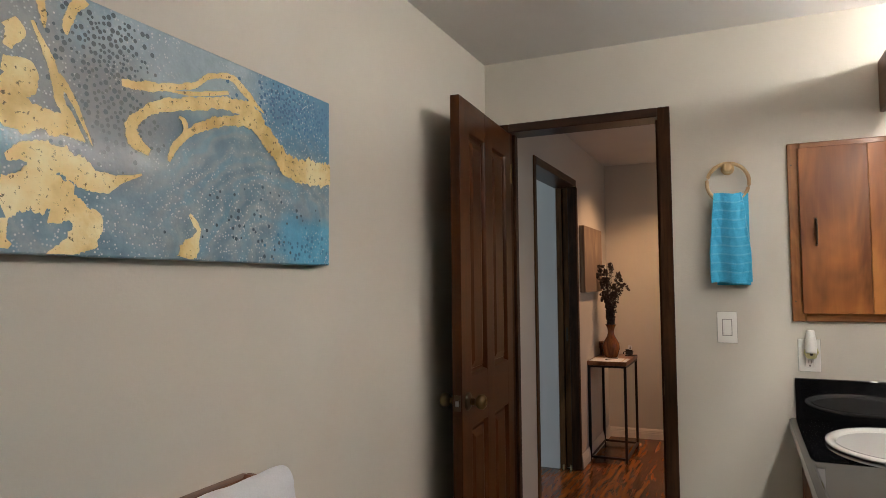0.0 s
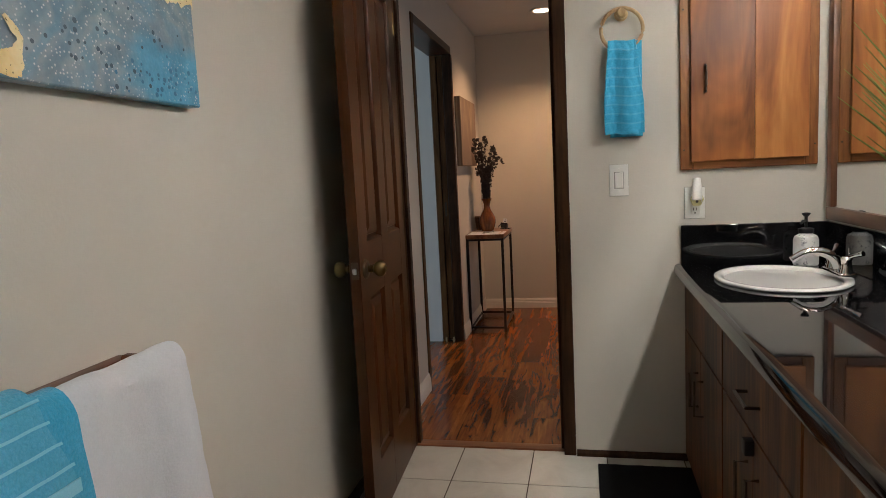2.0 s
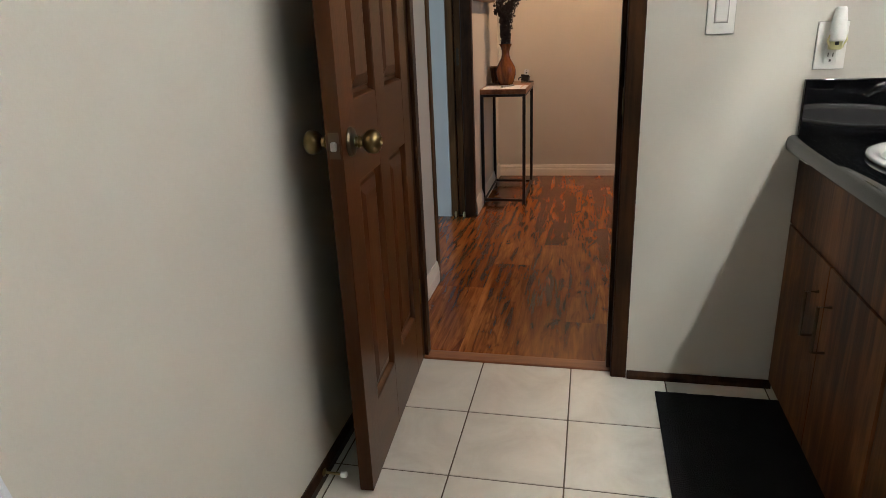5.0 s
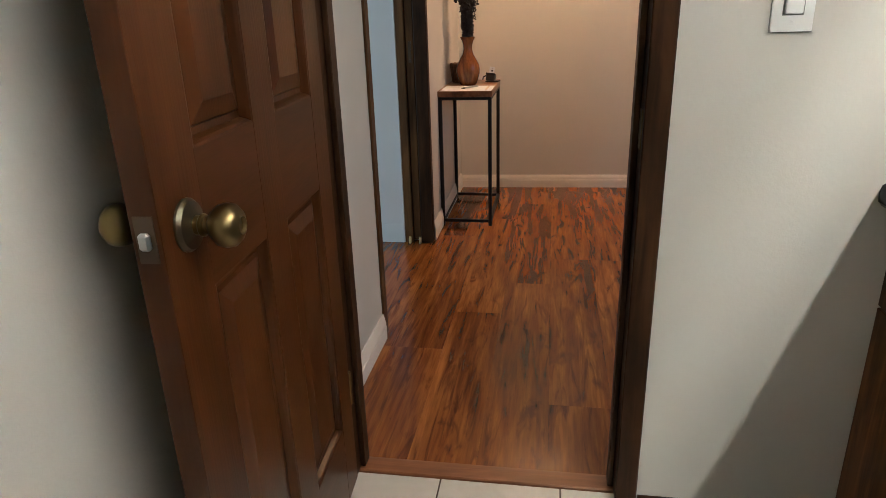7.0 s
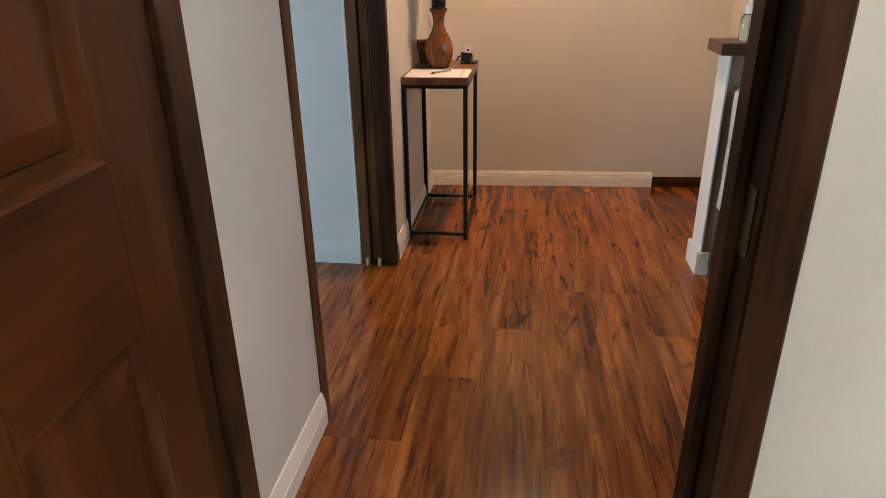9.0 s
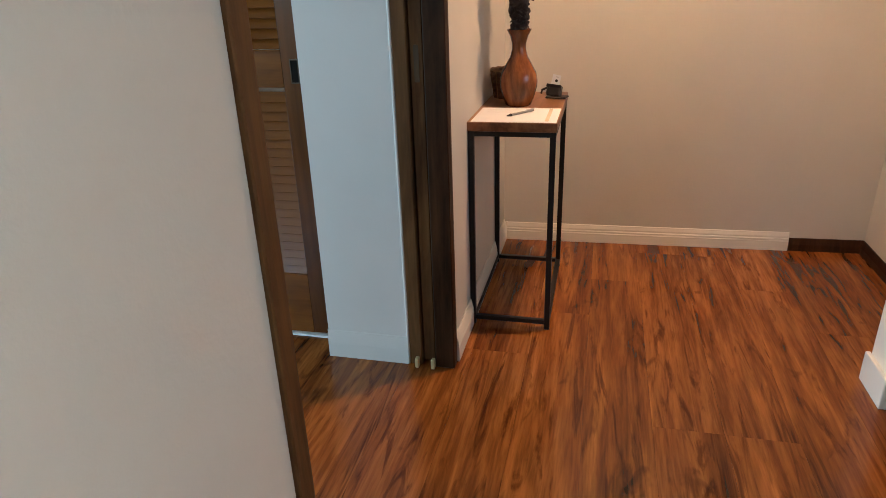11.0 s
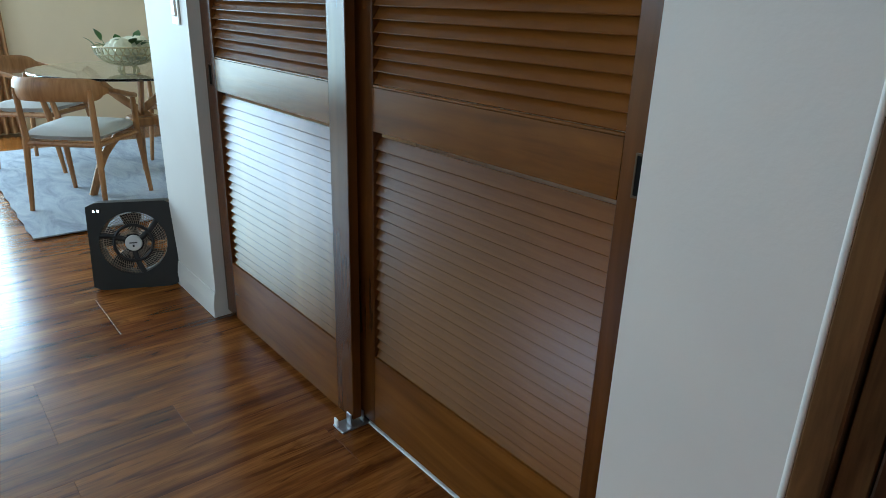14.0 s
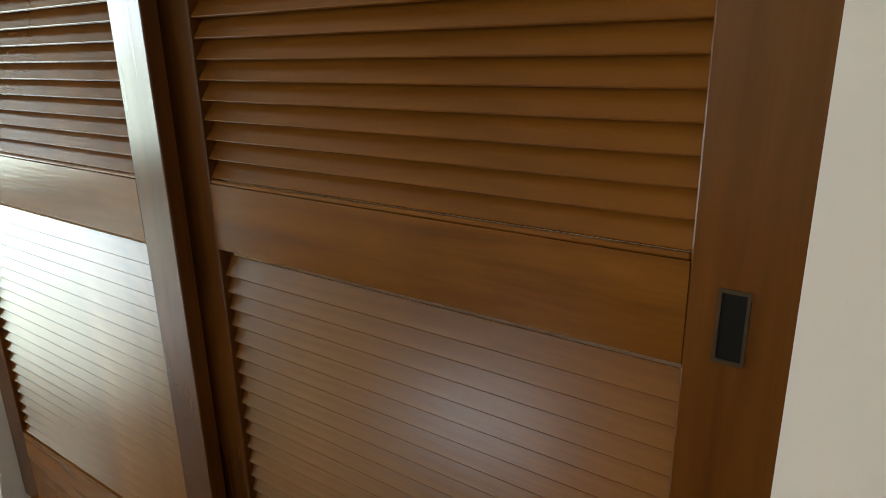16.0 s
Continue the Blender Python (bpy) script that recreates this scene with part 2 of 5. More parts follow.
def painting_material():
    """Poured resin: pale ice blue, slate and deep blue fields, marbled waves and glittering grains."""
    m, n, l, b = mat("blue_resin", 0.34, 0, 0.2)
    v = coords(n, l, (1, 1, 1))
    warp = n.new("ShaderNodeTexNoise")
    warp.inputs["Scale"].default_value, warp.inputs["Detail"].default_value = 5.0, 4.0
    l.new(v, warp.inputs["Vector"])
    off = n.new("ShaderNodeVectorMath")
    off.operation = "MULTIPLY_ADD"
    off.inputs[1].default_value = (0.22, 0.22, 0.22)
    l.new(warp.outputs["Color"], off.inputs[0])
    l.new(v, off.inputs[2])

    def field(cy, cz, ry, rz):
        mp = n.new("ShaderNodeMapping")
        mp.inputs["Scale"].default_value = (0.0, 1 / ry, 1 / rz)
        mp.inputs["Location"].default_value = (0.0, -(cy + 0.11) / ry, -(cz + 0.11) / rz)
        l.new(off.outputs[0], mp.inputs["Vector"])
        g = n.new("ShaderNodeTexGradient")
        g.gradient_type = "SPHERICAL"
        l.new(mp.outputs[0], g.inputs["Vector"])
        return ramp(n, l, g.outputs["Fac"], [(0.02, (0, 0, 0)), (0.42, (0.92, 0.92, 0.92))])

    flow = noise_tex(n, l, v, 3.2, 6, 0.55, 1.6)
    c = ramp(n, l, flow, [(0.34, (0.10, 0.20, 0.29)), (0.46, (0.19, 0.31, 0.41)), (0.54, (0.27, 0.35, 0.41)), (0.68, (0.17, 0.34, 0.48))])
    c = mixed(n, l, field(0.10, 0.42, 0.34, 0.13), c, (0.36, 0.47, 0.56))
    c = mixed(n, l, field(0.50, 0.40, 0.30, 0.17), c, (0.075, 0.25, 0.43))
    c = mixed(n, l, field(-0.13, 0.26, 0.20, 0.15), c, (0.20, 0.23, 0.265))
    c = mixed(n, l, field(-0.27, 0.33, 0.10, 0.20), c, (0.28, 0.31, 0.34))
    wave = n.new("ShaderNodeTexWave")
    wave.wave_type, wave.rings_direction = "RINGS", "X"
    wave.inputs["Scale"].default_value, wave.inputs["Distortion"].default_value = 3.2, 9.0
    wave.inputs["Detail"].default_value, wave.inputs["Detail Scale"].default_value = 3.0, 1.6
    mw = n.new("ShaderNodeMapping")
    mw.inputs["Location"].default_value = (0.0, -0.34, 0.02)
    mw.inputs["Scale"].default_value = (0.0, 1.0, 1.3)
    l.new(v, mw.inputs["Vector"])
    l.new(mw.outputs[0], wave.inputs["Vector"])
    bands = ramp(n, l, wave.outputs["Fac"], [(0.05, (0.13, 0.24, 0.32)), (0.22, (0.22, 0.33, 0.40)), (0.55, (0.30, 0.37, 0.41)), (0.80, (0.25, 0.36, 0.43)), (0.95, (0.16, 0.34, 0.47))])
    c = mixed(n, l, field(0.32, 0.12, 0.40, 0.26), c, mixed(n, l, 0.55, c, bands))
    c = mixed(n, l, field(0.52, 0.05, 0.20, 0.11), c, (0.10, 0.37, 0.58))
    cloud = ramp(n, l, noise_tex(n, l, v, 16, 6, 0.7), [(0.34, (0.72, 0.76, 0.80)), (0.62, (1.10, 1.08, 1.06))])
    c = mixed(n, l, 1.0, c, cloud, "MULTIPLY")
    vo = n.new("ShaderNodeTexVoronoi")
    vo.inputs["Scale"].default_value = 120
    l.new(v, vo.inputs["Vector"])
    grains = ramp(n, l, vo.outputs["Distance"], [(0.12, (1, 1, 1)), (0.30, (0, 0, 0))])
    patch = ramp(n, l, noise_tex(n, l, v, 5, 3), [(0.40, (0, 0, 0)), (0.54, (0.9, 0.9, 0.9))])
    k = mixed(n, l, 1.0, grains, patch, "MULTIPLY")
    l.new(mixed(n, l, k, c, (0.70, 0.73, 0.75)), b.inputs["Base Color"])
    bump(n, l, b, vo.outputs["Distance"], 0.22, 0.002)
    return m


def gold_material():
    m, n, l, b = mat("gold_foil", 0.42, 0.15)
    v = coords(n, l, (1, 1, 1))
    leaf = ramp(n, l, noise_tex(n, l, v, 9, 4, 0.6), [(0.35, (0.62, 0.44, 0.15)), (0.52, (0.84, 0.67, 0.30)), (0.66, (0.92, 0.82, 0.50))])
    worn = ramp(n, l, noise_tex(n, l, v, 85, 4, 0.7), [(0.355, (0.16, 0.15, 0.12)), (0.40, (1.0, 1.0, 1.0))])
    l.new(mixed(n, l, 1.0, leaf, worn, "MULTIPLY"), b.inputs["Base Color"])
    bump(n, l, b, noise_tex(n, l, v, 110, 3), 0.5, 0.002)
    return m


def rug_material():
    m, n, l, b = mat("grey_rug", 0.95)
    v = coords(n, l, (1, 3.0, 1))
    c = ramp(n, l, noise_tex(n, l, v, 2.6, 7, 0.7, 1.2), [(0.34, (0.20, 0.22, 0.26)), (0.5, (0.30, 0.325, 0.365)), (0.68, (0.39, 0.41, 0.44))])
    l.new(c, b.inputs["Base Color"])
    bump(n, l, b, noise_tex(n, l, coords(n, l, (1, 1, 1)), 180, 2), 0.6, 0.006)
    return m


def canvas_material():
    m, n, l, b = mat("hall_canvas", 0.8)
    v = coords(n, l, (1, 1, 0.5))
    w = n.new("ShaderNodeTexWave")
    w.inputs["Scale"].default_value, w.inputs["Distortion"].default_value = 9.0, 3.0
    l.new(v, w.inputs["Vector"])
    a = ramp(n, l, w.outputs["Fac"], [(0.2, (0.20, 0.13, 0.08)), (0.6, (0.32, 0.22, 0.13)), (0.9, (0.42, 0.33, 0.22))])
    c = mixed(n, l, noise_tex(n, l, v, 3.0, 4), a, (0.22, 0.17, 0.14))
    l.new(c, b.inputs["Base Color"])
    return m


def plank_material():
    """Acacia laminate: cathedral figure, amber sapwood and dark veins, another cut on each board."""
    m, n, l, b = mat("laminate_plank", 0.22)
    b.inputs["Specular IOR Level"].default_value = 0.42
    v = coords(n, l, (1, 0.10, 1), True)
    vl = coords(n, l, (1, 0.06, 1), True)
    swirl = noise_tex(n, l, v, 10, 4, 0.55, 1.0)
    streak = noise_tex(n, l, vl, 30, 4, 0.55, 0.6)
    fine = noise_tex(n, l, vl, 150, 3, 0.6)
    vein = noise_tex(n, l, v, 21, 5, 0.58, 1.7)
    knot = noise_tex(n, l, coords(n, l, (1, 0.45, 1), True), 12, 3, 0.5, 1.1)
    a = ramp(n, l, swirl, [(0.33, (0.080, 0.0200, 0.0040)), (0.49, (0.185, 0.0560, 0.0108)), (0.66, (0.340, 0.1250, 0.0260))])
    c = ramp(n, l, streak, [(0.37, (0.060, 0.0150, 0.0030)), (0.50, (0.180, 0.0550, 0.0110)), (0.66, (0.350, 0.1350, 0.0290))])
    k = mixed(n, l, 0.38, a, c)
    k = mixed(n, l, 1.0, k, ramp(n, l, knot, [(0.24, (0.42, 0.36, 0.32)), (0.36, (1.0, 1.0, 1.0)), (0.70, (1.06, 1.06, 1.06))]), "MULTIPLY")
    k = mixed(n, l, 1.0, k, ramp(n, l, vein, [(0.34, (0.46, 0.37, 0.29)), (0.46, (1.06, 1.06, 1.06))]), "MULTIPLY")
    k = mixed(n, l, 1.0, k, ramp(n, l, fine, [(0.36, (0.80, 0.77, 0.74)), (0.58, (1.05, 1.05, 1.05))]), "MULTIPLY")
    oi = n.new("ShaderNodeObjectInfo")
    k = mixed(n, l, 1.0, k, ramp(n, l, oi.outputs["Random"], [(0.0, (0.88, 0.86, 0.85)), (1.0, (1.10, 1.10, 1.08))]), "MULTIPLY")
    l.new(k, b.inputs["Base Color"])
    rr = n.new("ShaderNodeMapRange")
    rr.inputs[3].default_value, rr.inputs[4].default_value = 0.17, 0.27
    l.new(swirl, rr.inputs[0])
    l.new(rr.outputs[0], b.inputs["Roughness"])
    bump(n, l, b, streak, 0.06, 0.002)
    return m


M_FLOOR = plank_material()
M_TILE = tile_material()
M_GLASS = glass_material("table_glass", (0.86, 0.95, 0.91))
M_BOTTLE = glass_material("green_bottle_glass", (0.66, 0.90, 0.90), 0.05)
M_BOWLGLASS = plain("amber_moulded_glass", (0.46, 0.40, 0.24), 0.12, 0, 0.35, 40, 0.1, 0.4)
M_TUBE = glow_material("fluorescent_glow", (1.0, 0.94, 0.86), TUBE_GLOW)
M_DISC = glow_material("downlight_glow", (1.0, 0.80, 0.58), 9.0)
M_LED = glow_material("fan_display_glow", (0.75, 0.88, 1.0), 3.0)
M_MIRROR = mirror_material()
M_PAINTING = painting_material()
M_GOLD = gold_material()
M_RUG = rug_material()
M_CANVAS = canvas_material()


# ---- builders ----
def box(bm, x0, x1, y0, y1, z0, z1):
    v = [bm.verts.new(c) for c in ((x0, y0, z0), (x1, y0, z0), (x1, y1, z0), (x0, y1, z0), (x0, y0, z1), (x1, y0, z1), (x1, y1, z1), (x0, y1, z1))]
    for f in ((3, 2, 1, 0), (4, 5, 6, 7), (0, 1, 5, 4), (1, 2, 6, 5), (2, 3, 7, 6), (3, 0, 4, 7)):
        bm.faces.new([v[i] for i in f])


def boxes(*bs, bevel=0.0, seg=1):
    bm = bmesh.new()
    for b in bs:
        box(bm, *b)
    if bevel:
        bmesh.ops.bevel(bm, geom=bm.edges[:], offset=bevel, segments=seg, affect="EDGES", profile=0.6)
    return bm


def lathe(profile, n=24, at=(0, 0, 0)):
    bm = bmesh.new()
    rings = []
    for r, z in profile:
        rings.append([bm.verts.new((at[0] + r * math.cos(2 * math.pi * i / n), at[1] + r * math.sin(2 * math.pi * i / n), at[2] + z)) for i in range(n)])
    for a, b in zip(rings, rings[1:]):
        for i in range(n):
            bm.faces.new((a[i], a[(i + 1) % n], b[(i + 1) % n], b[i]))
    bm.faces.new(rings[0][::-1])
    bm.faces.new(rings[-1])
    return bm


def smooth_line(pts, steps=6):
    """A Catmull-Rom line through points of any dimension."""
    p = [np.array(q, float) for q in pts]
    p = [2 * p[0] - p[1]] + p + [2 * p[-1] - p[-2]]
    out = []
    for i in range(1, len(p) - 2):
        for s in range(steps):
            t = s / steps
            out.append(0.5 * (2 * p[i] + (p[i + 1] - p[i - 1]) * t + (2 * p[i - 1] - 5 * p[i] + 4 * p[i + 1] - p[i + 2]) * t * t + (3 * p[i] - p[i - 1] - 3 * p[i + 1] + p[i + 2]) * t ** 3))
    out.append(p[-2])
    return out


def sweep(bm, pts, radius, n=8, flat=1.0, up=(0, 0, 1)):
    """A rod along points; radius may be a list; flat squeezes it across."""
    pts = [Vector(p) for p in pts]
    rings = []
    for i, p in enumerate(pts):
        d = (pts[min(i + 1, len(pts) - 1)] - pts[max(i - 1, 0)]).normalized()
        u = Vector(up)
        if abs(d.dot(u)) > 0.95:
            u = Vector((1, 0, 0))
        a = d.cross(u).normalized()
        b = a.cross(d).normalized()
        r = radius[i] if isinstance(radius, (list, tuple)) else radius
        rings.append([bm.verts.new(p + a * (r * flat * math.cos(2 * math.pi * k / n)) + b * (r * math.sin(2 * math.pi * k / n))) for k in range(n)])
    for a, b in zip(rings, rings[1:]):
        for k in range(n):
            bm.faces.new((a[k], a[(k + 1) % n], b[(k + 1) % n], b[k]))
    bm.faces.new(rings[0][::-1])
    bm.faces.new(rings[-1])
    return bm


def rod(pts, radius, n=8, flat=1.0, up=(0, 0, 1)):
    return sweep(bmesh.new(), pts, radius, n, flat, up)


def ball(bm, c, r, seg=10, rings=6, squash=1.0):
    bmesh.ops.create_uvsphere(bm, u_segments=seg, v_segments=rings, radius=r, matrix=Matrix.Translation(c) @ Matrix.Diagonal((1, 1, squash, 1)))
    return bm


def sheet(fn, nu, nv, thick=0.0):
    """A grid of fn(u, v) with u and v from 0 to 1, closed into a slab when thick."""
    bm = bmesh.new()
    g = [[bm.verts.new(fn(i / nu, j / nv)) for j in range(nv + 1)] for i in range(nu + 1)]
    for i in range(nu):
        for j in range(nv):
            bm.faces.new((g[i][j], g[i + 1][j], g[i + 1][j + 1], g[i][j + 1]))
    if thick:
        bmesh.ops.recalc_face_normals(bm, faces=bm.faces[:])
        bmesh.ops.solidify(bm, geom=bm.faces[:], thickness=thick)
    return bm


def mesh_of(name, bm, material, smooth=None):
    bmesh.ops.recalc_face_normals(bm, faces=bm.faces[:])
    me = bpy.data.meshes.new(name)
    bm.to_mesh(me)
    bm.free()
    me.materials.append(material)
    if smooth is not None:
        me.shade_smooth()
        me.set_sharp_from_angle(angle=radians(smooth))
    return me


def part(name, bm, material, parent, label="", smooth=35):
    ob = new(name, mesh_of(name, bm, material, smooth))
    ob.parent = parent
    return tagged(ob, label)


def thing(name, label, category, m=Matrix.Identity(4), group=""):
    ob = new(name)
    ob.empty_display_size = 0.05
    ob.matrix_world = m
    return tagged(ob, label, category, group)


def single(name, bm, material, label, category, group="", smooth=35):
    return tagged(new(name, mesh_of(name, bm, material, smooth)), label, category, group)


def structure(name, bm, material, label="", smooth=None):
    return tagged(new(name, mesh_of(name, bm, material, smooth)), label, "", "", "structure")


# ---- the large structure ----
structure("wall_west", boxes((-1.23, -1.08, -1.5, 3.66, 0, H)), M_WALL)
structure("wall_hall_west", boxes((-1.23, -1.08, 4.775, 6.0, 0, H), (-1.23, -1.08, 3.66, 4.775, 2.07, H)), M_WALL)
structure("wall_bathroom_north", boxes((-1.08, -1.01, 2.88, 3.0, 0, H), (-0.25, 0.84, 2.88, 3.0, 0, H), (-1.01, -0.25, 2.88, 3.0, 2.092, H)), M_WALL)
structure("wall_bathroom_east", boxes((0.72, 0.84, -1.5, 2.88, 0, H)), M_WALL)
structure("wall_bathroom_south", boxes((-1.23, 0.84, -1.62, -1.5, 0, H)), M_WALL)


def slanted_wall(x0, y0, x1, y1, depth, z1):
    bm = bmesh.new()
    low = [bm.verts.new((x, y, 0)) for x, y in ((x0, y0), (x1, y1), (x1, y1 + depth), (x0, y0 + depth))]
    top = [bm.verts.new((v.co.x, v.co.y, z1)) for v in low]
    bm.faces.new(low[::-1]), bm.faces.new(top)
    for i in range(4):
        bm.faces.new((low[i], low[(i + 1) % 4], top[(i + 1) % 4], top[i]))
    return bm


structure("wall_hall_north", slanted_wall(-1.08, 5.897, 0.64, 5.965, 0.12, H), M_WALL)
structure("wall_stair", boxes((0.505, 0.64, 4.90, 5.955, 0, H)), M_WALL)
structure("wall_hall_east", boxes((1.4, 1.5, 3.0, 3.1, 0, H), (1.4, 1.5, 4.5, 4.9, 0, H), (1.4, 1.5, 3.1, 4.5, 0, 0.95), (1.4, 1.5, 3.1, 4.5, 2.05, H)), M_WALL)
structure("wall_desk_nook", boxes((0.64, 1.5, 4.90, 5.0, 0, H)), M_WALL)
structure("wall_closet_pier", boxes((-1.51, -1.23, 4.738, 4.86, 0, H)), M_PALE)
structure("corner_bead", rod([(-1.2305, 4.7405, 0.0), (-1.2305, 4.7405, 2.05)], 0.0052, 12), M_PALE, "", 40)
structure("wall_closet_end", boxes((-3.79, -3.335, 4.752, 4.87, 0, H)), M_PALE)
structure("wall_closet_head", boxes((-3.335, -1.51, 4.752, 4.87, 2.05, H)), M_PALE)
structure("wall_closet_back", boxes((-3.79, -1.08, 6.0, 6.1, 0, H)), M_WALL)
structure("wall_closet_side", boxes((-3.79, -3.69, 4.87, 6.0, 0, H)), M_CREAM)
structure("wall_living_west", boxes((-8.0, -7.88, 0.0, 1.2, 0, H), (-8.0, -7.88, 4.5, 7.6, 0, H), (-8.0, -7.88, 1.2, 4.5, 2.1, H)), M_CREAM)
structure("wall_living_south", boxes((-8.0, -5.05, -0.12, 0.0, 0, H), (-3.75, -1.23, -0.12, 0.0, 0, H), (-5.05, -3.75, -0.12, 0.0, 2.12, H), (-5.05, -3.75, -0.12, 0.0, 0.0, 1.50)), M_CREAM)
structure("wall_dining_north", boxes((-8.0, -3.69, 7.5, 7.6, 0, H)), M_CREAM)
structure("wall_dining_east", boxes((-3.79, -3.69, 6.1, 7.5, 0, H)), M_CREAM)
structure("ceiling", boxes((-8.0, 1.5, -1.62, 7.6, H, H + 0.1)), M_CEIL)
structure("ground", boxes((-30, 30, -30, 30, -0.6, -0.3)), plain("garden_grass", (0.06, 0.11, 0.03), 0.9, 0, 0.4, 8, 0.5))
structure("subfloor", boxes((-8.0, 1.5, -1.62, 7.6, -0.12, -0.012)), M_SUB)
structure("threshold", boxes((-0.965, -0.295, 2.912, 2.972, -0.01, 0.006), bevel=0.003), wood("threshold_wood", (0.09, 0.028, 0.010), (0.17, 0.058, 0.020), (0.25, 0.095, 0.035), "x", 0.4))

# door frames
frame_1 = structure("door_frame", boxes((-1.012, -0.962, 2.872, 3.008, 0, 2.092), bevel=0.003), M_DARK)
part("jamb", boxes((-0.298, -0.248, 2.872, 3.008, 0, 2.092), bevel=0.003), M_DARK, frame_1)
part("head", boxes((-0.962, -0.298, 2.872, 3.008, 2.052, 2.092), bevel=0.003), wood("dark_stained_head", (0.012, 0.005, 0.003), (0.030, 0.012, 0.006), (0.055, 0.022, 0.011), "x", 0.38, 0.1), frame_1)
part("stop", boxes((-0.312, -0.2985, 2.925, 2.965, 0.006, 2.051), bevel=0.002), M_DARK, frame_1)
part("stop", boxes((-0.9615, -0.948, 2.925, 2.965, 0.006, 2.051), bevel=0.002), M_DARK, frame_1)
part("strike_plate", boxes((-0.3005, -0.2975, 2.89, 2.92, 0.88, 0.96)), M_BRASS, frame_1)

frame_2 = structure("pocket_door_frame", boxes((-1.236, -1.072, 3.662, 3.708, 0, 2.10), bevel=0.003), M_JAMB)
part("head", boxes((-1.236, -1.072, 3.708, 4.735, 2.05, 2.10), bevel=0.003), M_DARKY, frame_2)
part("jamb", boxes((-1.226, -1.184, 4.735, 4.776, 0, 2.05), bevel=0.003), M_JAMB, frame_2)
part("jamb", boxes((-1.136, -1.073, 4.728, 4.776, 0, 2.05), bevel=0.003), M_DARK, frame_2)
pocket = part("pocket_door_edge", boxes((-1.179, -1.142, 4.748, 4.79, 0.012, 2.048), bevel=0.002), M_JAMB, frame_2, "edge of a sliding door in its pocket")
part("edge_latch", boxes((-1.168, -1.154, 4.7465, 4.749, 0.92, 1.02), (-1.164, -1.158, 4.745, 4.748, 0.925, 0.937)), M_BRONZE, pocket)
for gx in (-1.197, -1.143):
    part("floor_guide", boxes((gx - 0.006, gx + 0.006, 4.712, 4.732, 0, 0.034), bevel=0.002), plain("guide_plastic", (0.45, 0.33, 0.16), 0.5), frame_2, "small tan plastic floor guide")


# baseboards
def skirting(name, pts, h, t, side, material, grooves=2):
    """A stepped skirting board that follows a wall line; side is the way out of the wall."""
    (x0, y0), (x1, y1) = pts
    prof = [(0, 0), (t, 0), (t, h * 0.52)]
    for i in range(grooves):
        z = h * (0.56 + 0.14 * i)
        prof += [(t * (0.80 - 0.22 * i), z), (t * (0.92 - 0.22 * i), z + h * 0.03), (t * (0.92 - 0.22 * i), z + h * 0.10)]
    prof += [(t * 0.35, h), (0, h)]
    bm = bmesh.new()
    ends = [[bm.verts.new((x + side[0] * a, y + side[1] * a, z)) for a, z in prof] for x, y in ((x0, y0), (x1, y1))]
    for i in range(len(prof)):
        j = (i + 1) % len(prof)
        bm.faces.new((ends[0][i], ends[0][j], ends[1][j], ends[1][i]))
    bm.faces.new(ends[0]), bm.faces.new(ends[1][::-1])
    return structure(name, bm, material)


skirting("baseboard_hall_north", ((-1.08, 5.897), (0.195, 5.947)), 0.084, 0.016, (0, -1), M_TRIM)
skirting("baseboard_stair_north", ((0.198, 5.947), (0.505, 5.96)), 0.058, 0.014, (0, -1), M_DARK, 0)
skirting("baseboard_stair", ((0.505, 4.91), (0.505, 5.945)), 0.058, 0.014, (-1, 0), M_DARK, 0)
skirting("baseboard_hall_west", ((-1.08, 3.01), (-1.08, 3.66)), 0.10, 0.014, (1, 0), M_TRIM, 1)
skirting("baseboard_hall_west_far", ((-1.08, 4.777), (-1.08, 5.88)), 0.10, 0.014, (1, 0), M_TRIM, 1)
skirting("baseboard_closet_pier", ((-1.512, 4.738), (-1.229, 4.738)), 0.100, 0.007, (0, -1), M_PALE, 0)
skirting("baseboard_closet_end", ((-3.79, 4.752), (-3.333, 4.752)), 0.105, 0.012, (0, -1), M_PALE, 0)
skirting("baseboard_bathroom_north", ((-0.245, 2.88), (0.205, 2.88)), 0.027, 0.012, (0, -1), M_DARK, 0)
skirting("baseboard_bathroom_west", ((-1.08, -1.5), (-1.08, 2.87)), 0.042, 0.014, (1, 0), M_DARK, 0)


